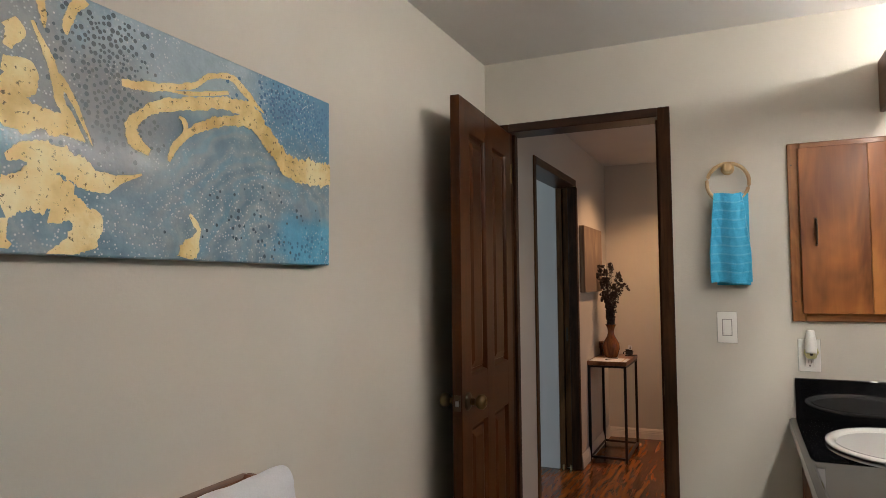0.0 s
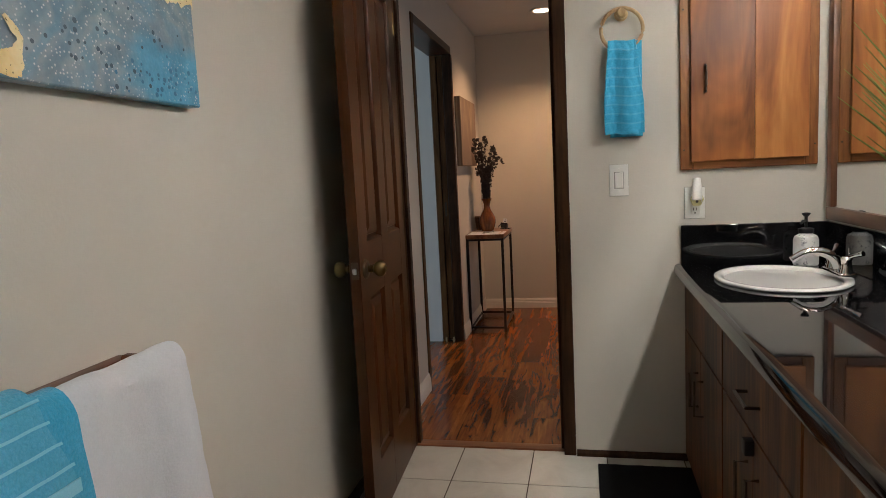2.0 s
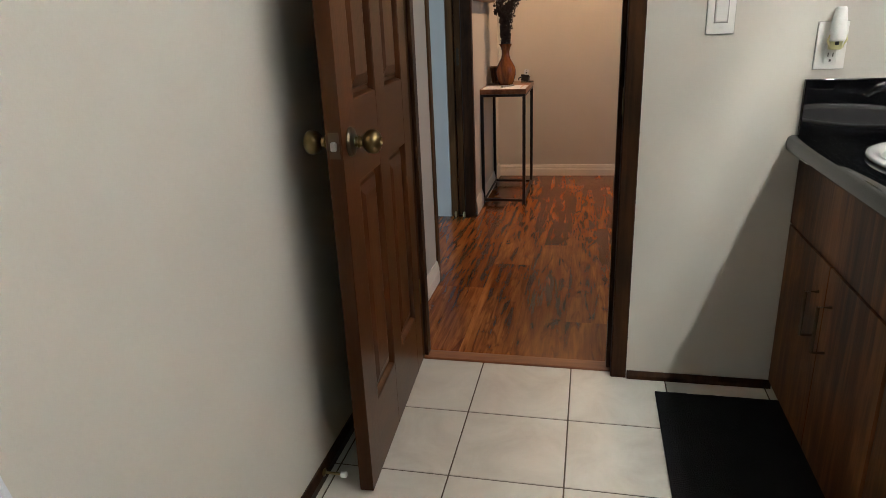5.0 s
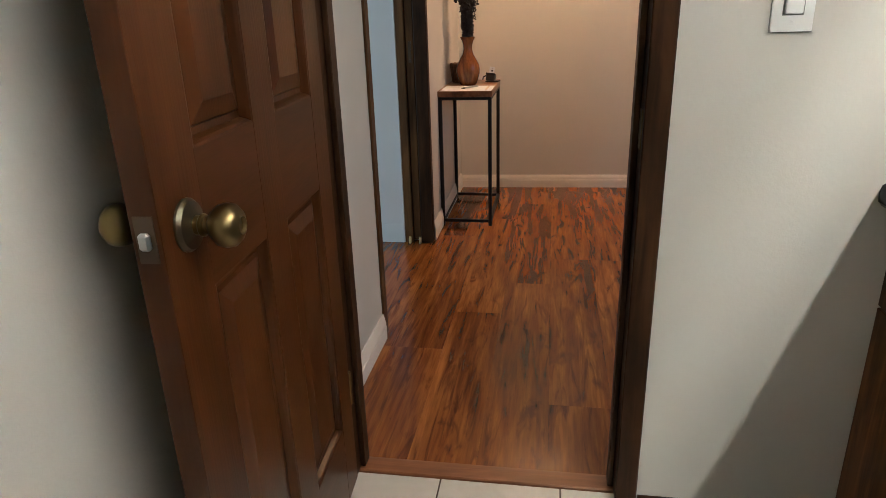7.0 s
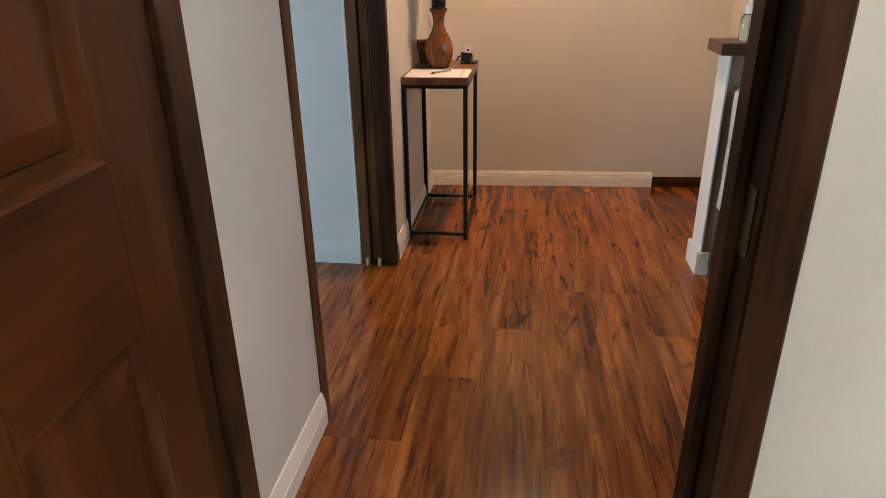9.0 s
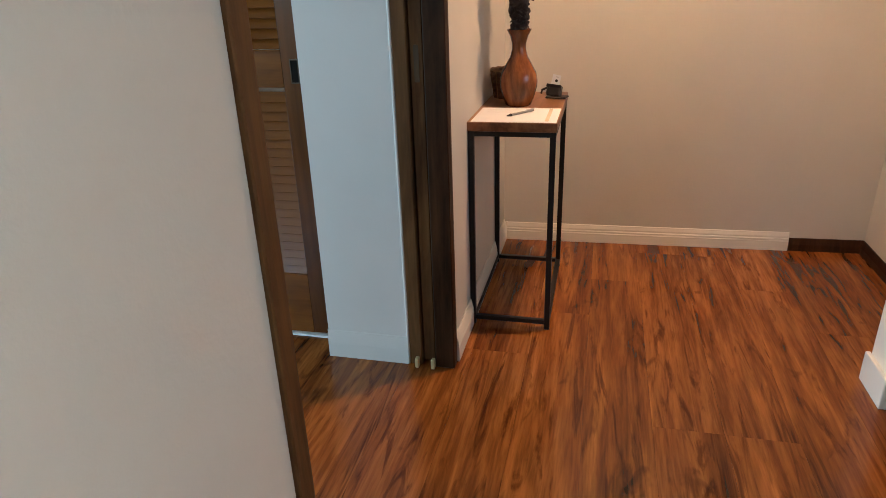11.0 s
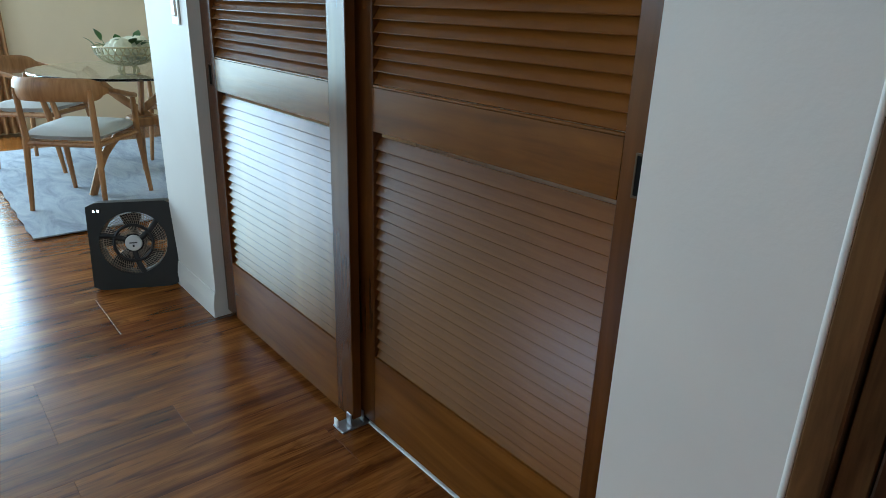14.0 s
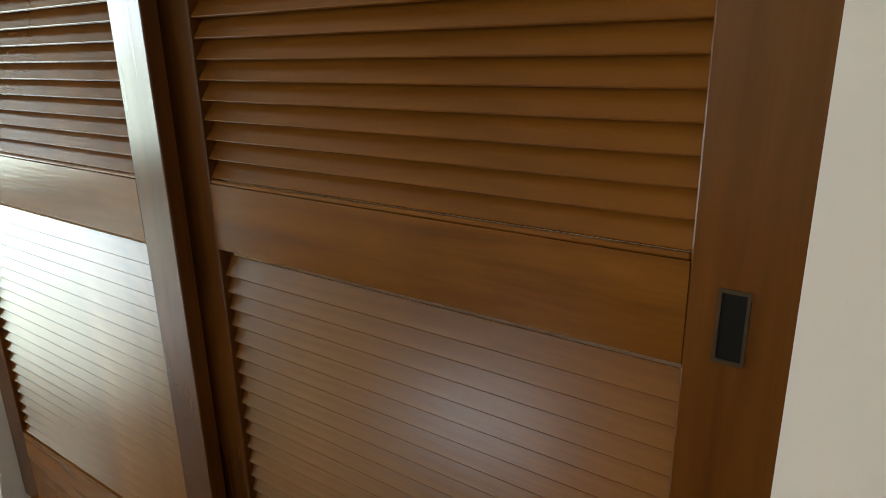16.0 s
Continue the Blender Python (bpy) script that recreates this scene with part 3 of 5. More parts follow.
# ---- bathroom ----
def panel_door():
    """Four-panel slab: origin at the hinge, y along the width, x out of the seen face."""
    W, T = 0.705, 0.036
    a = math.atan2(0.040, 0.714)
    d = thing("door", "open dark mahogany four-panel wooden door with brass knobs", "door", pose(-0.955, 2.876, 0.015, 0, 0, 180 + math.degrees(a)))
    top, bev = 2.03, 0.0012
    spans = ((0.090, 0.298), (0.396, 0.596))
    cuts = [(0.0, 0.090), (0.298, 0.396), (0.596, W)]
    for u0, u1 in cuts:
        part("muntin" if 0.0 < u0 < 0.5 else "stile", boxes((0.0, T, u0, u1, 0, top), bevel=bev), M_DOOR, d)
    for z0, z1 in ((0.0, 0.205), (0.806, 0.990), (top - 0.115, top)):
        for u0, u1 in spans:
            part("rail", boxes((0.0004, T - 0.0004, u0, u1, z0, z1)), M_DOOR_SIDE, d)
    for z0, z1 in ((0.205, 0.806), (0.990, top - 0.115)):
        for u0, u1 in spans:
            bm = bmesh.new()
            prof = ((0.0, 0.0004), (0.004, 0.0012), (0.007, 0.0060), (0.011, 0.0165), (0.021, 0.0168), (0.025, 0.0110), (0.052, 0.0040))
            for sgn in (0, 1):
                rings = []
                for ins, dep in prof:
                    x = dep if sgn == 0 else T - dep
                    rings.append([bm.verts.new((x, u, z)) for u, z in ((u0 + ins, z0 + ins), (u1 - ins, z0 + ins), (u1 - ins, z1 - ins), (u0 + ins, z1 - ins))])
                for p, q in zip(rings, rings[1:]):
                    for i in range(4):
                        bm.faces.new((p[i], p[(i + 1) % 4], q[(i + 1) % 4], q[i]))
                bm.faces.new(rings[-1])
            part("panel", bm, M_DOOR, d, smooth=None)
    for sgn, x in ((-1, 0.0), (1, T)):
        at = Matrix.Translation((x, W - 0.062, 0.905)) @ Matrix.Rotation(radians(90 * sgn), 4, "Y")
        bm = lathe([(0.0125, 0.009), (0.0125, 0.018), (0.0145, 0.020), (0.0145, 0.023), (0.0115, 0.025), (0.0115, 0.030), (0.018, 0.034), (0.0255, 0.042), (0.0280, 0.052), (0.0265, 0.061), (0.0200, 0.068), (0.0115, 0.0715), (0.0105, 0.0700), (0.0100, 0.0660), (0.0004, 0.0655)], 28)
        bm.transform(at)
        knob = part("knob", bm, M_BRASS, d, "aged round brass door knob")
        bm = lathe([(0.034, 0.0), (0.034, 0.003), (0.030, 0.008), (0.021, 0.010), (0.013, 0.0125)], 28)
        bm.transform(at)
        part("rose", bm, M_ROSE, knob, "tarnished dark brass rose")
    part("latch_plate", boxes((T / 2 - 0.012, T / 2 + 0.012, W - 0.001, W + 0.0015, 0.878, 0.935)), M_BRONZE, d)
    part("latch_bolt", boxes((T / 2 - 0.007, T / 2 + 0.007, W, W + 0.009, 0.895, 0.916), bevel=0.003), M_STEEL, d)
    for z in (0.22, 1.80):
        part("hinge", rod([(0.002, -0.004, z), (0.002, -0.004, z + 0.09)], 0.006), M_BRASS, d)
    return d


panel_door()


# painting
GOLD = (
    ("crest", [(0.638, 1.776, 0.016), (0.649, 1.762, 0.016), (0.639, 1.733, 0.009)]),
    ("upper_mass", [(0.631, 1.707, 0.014), (0.669, 1.701, 0.025), (0.649, 1.665, 0.026), (0.653, 1.633, 0.032), (0.694, 1.628, 0.024), (0.734, 1.628, 0.019), (0.771, 1.610, 0.005)]),
    ("vein", [(0.678, 1.790, 0.003), (0.693, 1.761, 0.006), (0.711, 1.729, 0.009), (0.722, 1.695, 0.009), (0.733, 1.662, 0.010), (0.755, 1.629, 0.009), (0.776, 1.606, 0.002)]),
    ("vein_branch", [(0.724, 1.713, 0.005), (0.745, 1.684, 0.008), (0.763, 1.656, 0.005), (0.780, 1.624, 0.003), (0.791, 1.603, 0.001)]),
    ("tip_left", [(0.689, 1.832, 0.009), (0.694, 1.806, 0.007), (0.698, 1.784, 0.002)]),
    ("tip", [(0.771, 1.863, 0.012), (0.746, 1.833, 0.011), (0.738, 1.803, 0.009), (0.737, 1.786, 0.003)]),
    ("mass", [(0.640, 1.557, 0.007), (0.677, 1.571, 0.018), (0.725, 1.568, 0.029), (0.767, 1.551, 0.028), (0.812, 1.541, 0.019), (0.853, 1.551, 0.008), (0.897, 1.567, 0.002)]),
    ("mass_mid", [(0.631, 1.487, 0.031), (0.674, 1.507, 0.038), (0.721, 1.516, 0.037), (0.757, 1.514, 0.014)]),
    ("mass_low", [(0.717, 1.490, 0.027), (0.763, 1.479, 0.025), (0.793, 1.464, 0.025), (0.772, 1.434, 0.026), (0.729, 1.408, 0.014), (0.708, 1.400, 0.004)]),
    ("low_left", [(0.630, 1.460, 0.016), (0.633, 1.430, 0.015), (0.650, 1.416, 0.005)]),
    ("upper", [(0.848, 1.733, 0.007), (0.894, 1.740, 0.010), (0.962, 1.756, 0.008), (1.030, 1.780, 0.007), (1.064, 1.805, 0.007), (1.122, 1.825, 0.007), (1.163, 1.816, 0.011), (1.209, 1.789, 0.008), (1.250, 1.770, 0.002)]),
    ("thin", [(0.948, 1.746, 0.002), (1.023, 1.758, 0.005), (1.128, 1.788, 0.005)]),
    ("arch", [(0.913, 1.612, 0.009), (0.884, 1.624, 0.016), (0.868, 1.651, 0.015), (0.890, 1.680, 0.012), (0.949, 1.715, 0.014), (1.039, 1.740, 0.015), (1.123, 1.762, 0.016), (1.198, 1.759, 0.025), (1.248, 1.722, 0.027), (1.302, 1.683, 0.029), (1.358, 1.650, 0.034), (1.444, 1.651, 0.037), (1.546, 1.655, 0.031)]),
    ("inner", [(0.961, 1.603, 0.004), (0.973, 1.633, 0.009), (1.010, 1.669, 0.009), (1.059, 1.699, 0.012), (1.123, 1.722, 0.013), (1.198, 1.735, 0.015), (1.244, 1.720, 0.015)]),
    ("hook", [(0.973, 1.631, 0.006), (1.002, 1.670, 0.008), (0.999, 1.693, 0.007), (0.985, 1.700, 0.003)]),
    ("drop", [(1.000, 1.403, 0.021), (1.017, 1.427, 0.024), (1.035, 1.450, 0.014), (1.043, 1.469, 0.007), (1.031, 1.484, 0.007), (1.017, 1.501, 0.004)]),
)


GOLD_NAMES = [g[0] for g in GOLD]


def painting():
    p = thing("canvas_painting", "abstract blue and grey marbled wall canvas with gold foil flows", "painting", pose(-1.078, 0.96, 1.405))
    part("canvas", boxes((0.0, 0.033, -0.60, 0.572, 0.0, 0.461), bevel=0.003), M_PAINTING, p)
    rnd = random.Random(4)
    for name, pts in GOLD:
        line = smooth_line(pts, 20)
        bm = bmesh.new()
        left, right = [], []
        for i, q in enumerate(line):
            a, b = line[max(i - 1, 0)], line[min(i + 1, len(line) - 1)]
            t = np.array((b[0] - a[0], b[1] - a[1]))
            t = t / (np.linalg.norm(t) + 1e-9)
            for row, s in ((left, 1), (right, -1)):
                w = max(0.001, q[2]) * s * (0.92 + 0.36 * noise.noise((q[0] * 38, q[1] * 38, 3.1 * s)) + 0.22 * noise.noise((q[0] * 160, q[1] * 160, 1.7 * s)) + rnd.uniform(-0.05, 0.05))
                y, z = q[0] - t[1] * w, q[1] + t[0] * w
                row.append(bm.verts.new((0.0336 + 0.00018 * GOLD_NAMES.index(name) + 0.000002 * i, min(max(y, 0.362), 1.53) - 0.96, min(max(z, 1.407), 1.864) - 1.405)))
        for i in range(len(line) - 1):
            bm.faces.new((left[i], right[i], right[i + 1], left[i + 1]))
        part("gold_leaf", bm, M_GOLD, p, "raised textured gold foil", smooth=None)
    placed = []
    for cy, cz, sy, sz, count, col in ((0.815, 1.78, 0.042, 0.042, 420, (0.035, 0.075, 0.110)), (0.83, 1.69, 0.050, 0.045, 380, (0.075, 0.105, 0.13)), (1.36, 1.805, 0.075, 0.030, 380, (0.035, 0.14, 0.29)), (1.42, 1.445, 0.07, 0.025, 70, (0.04, 0.17, 0.30)), (1.25, 1.50, 0.12, 0.05, 50, (0.04, 0.08, 0.12))):
        bm = bmesh.new()
        for _ in range(count):
            y, z, r = rnd.gauss(cy, sy), rnd.gauss(cz, sz), rnd.uniform(0.0026, 0.0056)
            if 0.40 < y < 1.52 and 1.415 < z < 1.855 and all((y - a) ** 2 + (z - c) ** 2 > (r + q) ** 2 for a, c, q in placed):
                placed.append((y, z, r))
                bmesh.ops.create_circle(bm, cap_ends=True, segments=8, radius=r, matrix=Matrix.Translation((0.0333, y - 0.96, z - 1.405)) @ Matrix.Rotation(radians(90), 4, "Y"))
        ob = part("pigment_cells", bm, plain("pigment", col, 0.3, 0, 0.4, 40, 0.2), p, "clusters of dark pigment cells", smooth=None)
        tagged(ob, kind="stuff")


painting()


# towel rail and towels on the west wall
def towel_rail():
    r = thing("towel_rail", "reddish wooden towel rail fixed to the wall", "towel rail", pose(-1.08, 0.8, 0.935))
    part("bar", boxes((0.070, 0.096, -0.55, 0.435, -0.042, -0.020), bevel=0.005, seg=2), M_RAIL, r)
    part("backboard", boxes((0.0, 0.032, -0.62, 0.425, -0.080, -0.024), bevel=0.004, seg=2), M_RAIL, r)
    for y in (-0.50, 0.40):
        part("bracket", boxes((0.030, 0.072, y - 0.012, y + 0.012, -0.05, -0.016), bevel=0.005), M_RAIL, r)


towel_rail()


def hung_towel(name, label, y0, y1, x_out, z_top, drop_front, drop_back, fold_amp, seed, material, spread=0.0, thick=0.007, bands=()):
    """A towel folded over the rail: it rises behind, turns over and falls in front in soft folds."""
    L = drop_back + 0.14 + drop_front
    xc = -0.995

    def place(u, v):
        s = v * L
        y = y0 + (y1 - y0) * u
        n1 = noise.noise((y * 13 + seed, s * 1.5, seed))
        n2 = noise.noise((y * 30, s * 20, seed + 5)) * 0.0025
        if s < drop_back:
            x, z = xc - 0.028 - n1 * 0.004, z_top - 0.045 - (drop_back - s)
        elif s < drop_back + 0.14:
            t = (s - drop_back) / 0.14
            ang = math.pi * t
            x = xc + 0.004 - math.cos(ang) * 0.032 + t * x_out * 0.5
            z = z_top - 0.045 + math.sin(ang) * 0.045
        else:
            f = (s - drop_back - 0.14) / drop_front
            x = xc + 0.036 + x_out * (0.5 + 0.5 * min(1, f * 1.4)) + n1 * fold_amp * (0.3 + f)
            z = z_top - 0.045 - (s - drop_back - 0.14)
            y += spread * f * (u - 0.45) + n1 * 0.008 * f
        return (x + n2, y, z + 0.006 * noise.noise((y * 12, seed, 1.7)) + n2)

    ob = single(name, sheet(place, 36, 60, thick), material, label, "towel")
    for s0, s1, m in bands:
        bm = sheet(lambda u, v: tuple(np.array(place(u, (drop_back + 0.14 + s0 + (s1 - s0) * v) / L)) + np.array((thick * 0.5 + 0.0015, 0, 0.0012))), 30, 3, 0.002)
        part("woven_band", bm, m, ob)
    return ob


hung_towel("bath_towel", "white terry bath towel folded over the wooden rail", 0.93, 1.256, 0.014, 0.930, 0.306, 0.26, 0.050, 3.3, M_TOWEL_W, 0.10, 0.009)
hung_towel("bath_towel", "turquoise terry towel over the rail on a white towel", 0.62, 0.955, 0.046, 0.943, 0.42, 0.26, 0.020, 8.1, M_TOWEL_B, 0.03, 0.009, ((0.33, 0.38, M_BAND),))
hung_towel("hand_towel", "light turquoise striped hand towel laid over other towels", 0.56, 0.885, 0.070, 0.960, 0.112, 0.2, 0.008, 5.7, M_TOWEL_L, 0.02, 0.008, ((-0.032, -0.028, M_BAND), (0.000, 0.004, M_BAND), (0.032, 0.036, M_BAND), (0.063, 0.067, M_BAND), (0.084, 0.104, M_BAND)))


# towel ring with a small towel on the north wall
def door_stop():
    d = thing("door_stop", "small brass door stop with a white rubber tip", "door stop", pose(-1.066, 2.205, 0.030))
    bm = lathe([(0.011, 0.0), (0.011, 0.003), (0.004, 0.006), (0.004, 0.050), (0.006, 0.052)], 14)
    bm.transform(Matrix.Rotation(radians(90), 4, "Y"))
    part("post", bm, M_BRASS, d)
    bm = lathe([(0.0085, 0.050), (0.0092, 0.056), (0.0085, 0.064), (0.004, 0.067)], 14)
    bm.transform(Matrix.Rotation(radians(90), 4, "Y"))
    part("tip", bm, M_WHITE, d, "white rubber tip")


door_stop()


def towel_ring():
    r = thing("towel_ring", "blond wooden towel ring on a round peg", "towel ring", pose(-0.031, 2.88, 1.745))
    bm = lathe([(0.026, 0.0), (0.026, 0.006), (0.019, 0.012), (0.017, 0.034), (0.021, 0.040), (0.014, 0.048), (0.004, 0.050)], 20)
    bm.transform(Matrix.Translation((0, 0, 0.062)) @ Matrix.Rotation(radians(90), 4, "X"))
    part("peg", bm, M_PINE, r)
    part("ring", rod([(0.078 * math.sin(a), -0.034 - 0.006 * math.cos(a), 0.078 * math.cos(a)) for a in np.linspace(0, 2 * math.pi, 41)], 0.0075, 10), M_PINE, r)


towel_ring()


def ring_towel():
    def front(u, v):
        w = 0.052 + 0.024 * min(1, v * 1.5)
        x = -0.033 + w * (2 * u - 1) + 0.005 * v
        fold = 0.010 * math.cos(u * 9.5 + 0.6) * (0.55 + 0.45 * v)
        return (x, 2.88 - 0.040 - 0.016 * math.sin(min(1, v * 6) * math.pi / 2) - fold + 0.004 * noise.noise((u * 9, v * 14, 2.2)), 1.70 - 0.355 * v + 0.004 * math.sin(u * 7))

    def back(u, v):
        x = -0.020 + 0.062 * (2 * u - 1)
        return (x, 2.88 - 0.020 - 0.012 * (1 - min(1, v * 6)) + 0.004 * math.sin(u * 8), 1.70 - 0.365 * v)
    t = single("hand_towel", sheet(front, 30, 50, 0.008), M_TOWEL_B, "small turquoise ribbed towel hanging from a wooden ring", "towel")
    part("back_layer", sheet(back, 20, 20, 0.008), M_TOWEL_B, t)
    for k in range(9):
        v0 = 0.09 + 0.098 * k
        bm = sheet(lambda u, v: tuple(np.array(front(u, v0 + 0.016 * v)) + np.array((0, -0.007, 0))), 30, 2, 0.004)
        part("ridge", bm, M_TOWEL_L, t)


ring_towel()


# switch, outlet and night light
def wall_plate(name, label, category, x0, x1, z0, z1, y=2.88):
    p = thing(name, label, category, pose((x0 + x1) / 2, y, (z0 + z1) / 2))
    w, h = (x1 - x0) / 2, (z1 - z0) / 2
    part("plate", boxes((-w, w, -0.006, 0.0, -h, h), bevel=0.002, seg=2), M_WHITE, p)
    # Thin grey outline around the plate, widest along its bottom edge.
    part("plate_outline", boxes((-w - 0.0012, w + 0.0012, -0.0012, 0.0, -h - 0.0014, h + 0.0008)), M_GAP, p, "", None)
    for z in (-h * 0.72, h * 0.72):
        part("screw", lathe([(0.0025, 0), (0.002, 0.001)], 10), M_WHITE, p).matrix_basis = pose(0, -0.0058, z, 90)
    return p


sw = wall_plate("light_switch", "white rocker light switch plate on the wall", "light switch", -0.087, -0.014, 1.103, 1.227)
part("rocker_gap", boxes((-0.0185, 0.0185, -0.0066, -0.004, -0.0335, 0.0335)), M_GAP, sw, "", None)
part("rocker", boxes((-0.016, 0.016, -0.012, -0.005, -0.031, 0.031), bevel=0.002), M_WHITE, sw)
ou = wall_plate("wall_outlet", "white wall outlet above the black backsplash", "outlet", 0.199, 0.274, 1.002, 1.125)
part("socket_face", boxes((-0.017, 0.017, -0.009, -0.005, -0.048, 0.006), bevel=0.003), M_WHITE, ou)
for sx in (-0.006, 0.006):
    part("slot", boxes((sx - 0.0012, sx + 0.0012, -0.0096, -0.0088, -0.030, -0.019)), M_SLOT, ou)
part("ground_hole", boxes((-0.0025, 0.0025, -0.0096, -0.0088, -0.042, -0.036)), M_SLOT, ou)
nl = thing("night_light", "white cylinder night light plugged into the outlet", "night light", pose(0.240, 2.871, 1.075))
part("shade", lathe([(0.016, 0.0), (0.0205, 0.004), (0.0195, 0.04), (0.015, 0.075), (0.0135, 0.084), (0.010, 0.087)], 20, (0, -0.024, 0.0)), M_WHITE, nl)
part("body", boxes((-0.015, 0.015, -0.026, 0.0, -0.022, 0.004), bevel=0.005, seg=2), M_IVORY, nl, "yellowed plastic plug body")
part("clip", rod([(-0.014, -0.022, -0.016), (-0.022, -0.024, 0.002), (-0.018, -0.026, 0.016)], 0.0035), M_IVORY, nl)
part("clip", rod([(0.014, -0.022, -0.016), (0.023, -0.024, 0.002), (0.018, -0.026, 0.016)], 0.0035), M_IVORY, nl)
part("sensor", boxes((-0.005, 0.005, -0.028, -0.025, -0.010, 0.0), bevel=0.002), M_SLOT, nl)


# wall cabinet
def wall_cabinet():
    c = thing("wall_cabinet", "recessed wall cabinet with an amber plywood door", "cabinet", pose(0.0, 2.88, 0.0))
    x0, x1, z0, z1 = 0.183, 0.672, 1.193, 1.885
    part("stile", boxes((x0, x0 + 0.045, -0.018, 0, z0, z1), bevel=0.003), M_CABF, c)
    part("stile", boxes((x1 - 0.045, x1, -0.018, 0, z0, z1), bevel=0.003), M_CABF, c)
    frame_x = wood("amber_frame_rail", (0.10, 0.035, 0.010), (0.20, 0.075, 0.020), (0.30, 0.13, 0.040), "x", 0.38, 0.2, 0.9)
    part("rail", boxes((x0 + 0.045, x1 - 0.045, -0.0175, 0, z0, z0 + 0.04), bevel=0.003), frame_x, c)
    part("rail", boxes((x0 + 0.045, x1 - 0.045, -0.0175, 0, z1 - 0.035, z1), bevel=0.003), frame_x, c)
    d = part("door", boxes((x0 + 0.036, 0.4475, -0.036, -0.018, 1.224, 1.862), bevel=0.002), M_CAB, c)
    part("door_half", boxes((0.4480, x1 - 0.036, -0.0358, -0.018, 1.224, 1.862), bevel=0.002), wood("amber_plywood_pale", (0.18, 0.058, 0.014), (0.34, 0.125, 0.030), (0.46, 0.20, 0.055), "z", 0.42, 0.03, 0.4, False, 0.8), d)
    part("handle", rod([(0.272, -0.036, 1.585), (0.272, -0.050, 1.582), (0.272, -0.056, 1.56), (0.272, -0.056, 1.512), (0.272, -0.050, 1.490), (0.272, -0.036, 1.487)], 0.0045), M_BRONZE, d, "dark bronze pull")
    for x, z in ((0.196, 1.80), (0.660, 1.80), (0.196, 1.27), (0.660, 1.27)):
        part("screw", boxes((x - 0.003, x + 0.003, -0.0195, -0.017, z - 0.003, z + 0.003), bevel=0.001), M_BRONZE, c)


wall_cabinet()


# mirror
def mirror():
    m = thing("wall_mirror", "large wall mirror in a brown wooden frame", "mirror", pose(0.72, 0, 0))
    y0, y1, z0, z1, w = 0.55, 2.845, 0.985, 1.965, 0.048
    part("glass", boxes((-0.014, -0.008, y0 + w - 0.005, y1 - w + 0.005, z0 + w - 0.005, z1 - w + 0.005)), M_MIRROR, m, "silvered mirror glass", None)
    part("frame_rail", boxes((-0.026, 0, y0, y1, z1 - w, z1), bevel=0.006, seg=2), M_MIRF, m)
    part("frame_rail", boxes((-0.026, 0, y0, y1, z0, z0 + w), bevel=0.006, seg=2), M_MIRF, m)
    fz = wood("mirror_stile_wood", (0.06, 0.022, 0.010), (0.13, 0.052, 0.024), (0.20, 0.09, 0.045), "z", 0.4, 0.15, 0.8)
    for y in (y0, y1 - w):
        part("frame_stile", boxes((-0.0255, 0, y, y + w, z0 + w, z1 - w), bevel=0.006, seg=2), fz, m)


mirror()


# light valance over the mirror
def vanity_light():
    v = thing("vanity_light", "fluorescent tube light behind a brown wooden valance board", "light fixture", pose(0, 0, 0))
    part("valance", boxes((0.498, 0.518, 0.55, 2.879, 1.978, 2.170), bevel=0.002), M_MIRF, v)
    part("end_board", boxes((0.518, 0.72, 0.55, 0.57, 1.978, 2.170), bevel=0.002), M_MIRF, v)
    part("housing", boxes((0.600, 0.719, 0.575, 2.50, 2.035, 2.095), bevel=0.004), M_CABF, v)
    part("tube", rod([(0.57, 0.60, 1.985), (0.57, 2.42, 1.985)], 0.017, 12), M_TUBE, v, "glowing white fluorescent tube")
    part("upper_tube", rod([(0.63, 0.60, 2.195), (0.63, 2.76, 2.195)], 0.014, 12), M_TUBE, v, "glowing white fluorescent tube")
    for y in (0.588, 2.432):
        part("tube_holder", boxes((0.552, 0.660, y - 0.010, y + 0.010, 1.965, 2.215), bevel=0.003), M_WHITE, v)


vanity_light()


# vanity units
def pull(points, parent):
    part("handle", rod(points, 0.0045, 8), M_BRONZE, parent, "dark bronze bar pull")


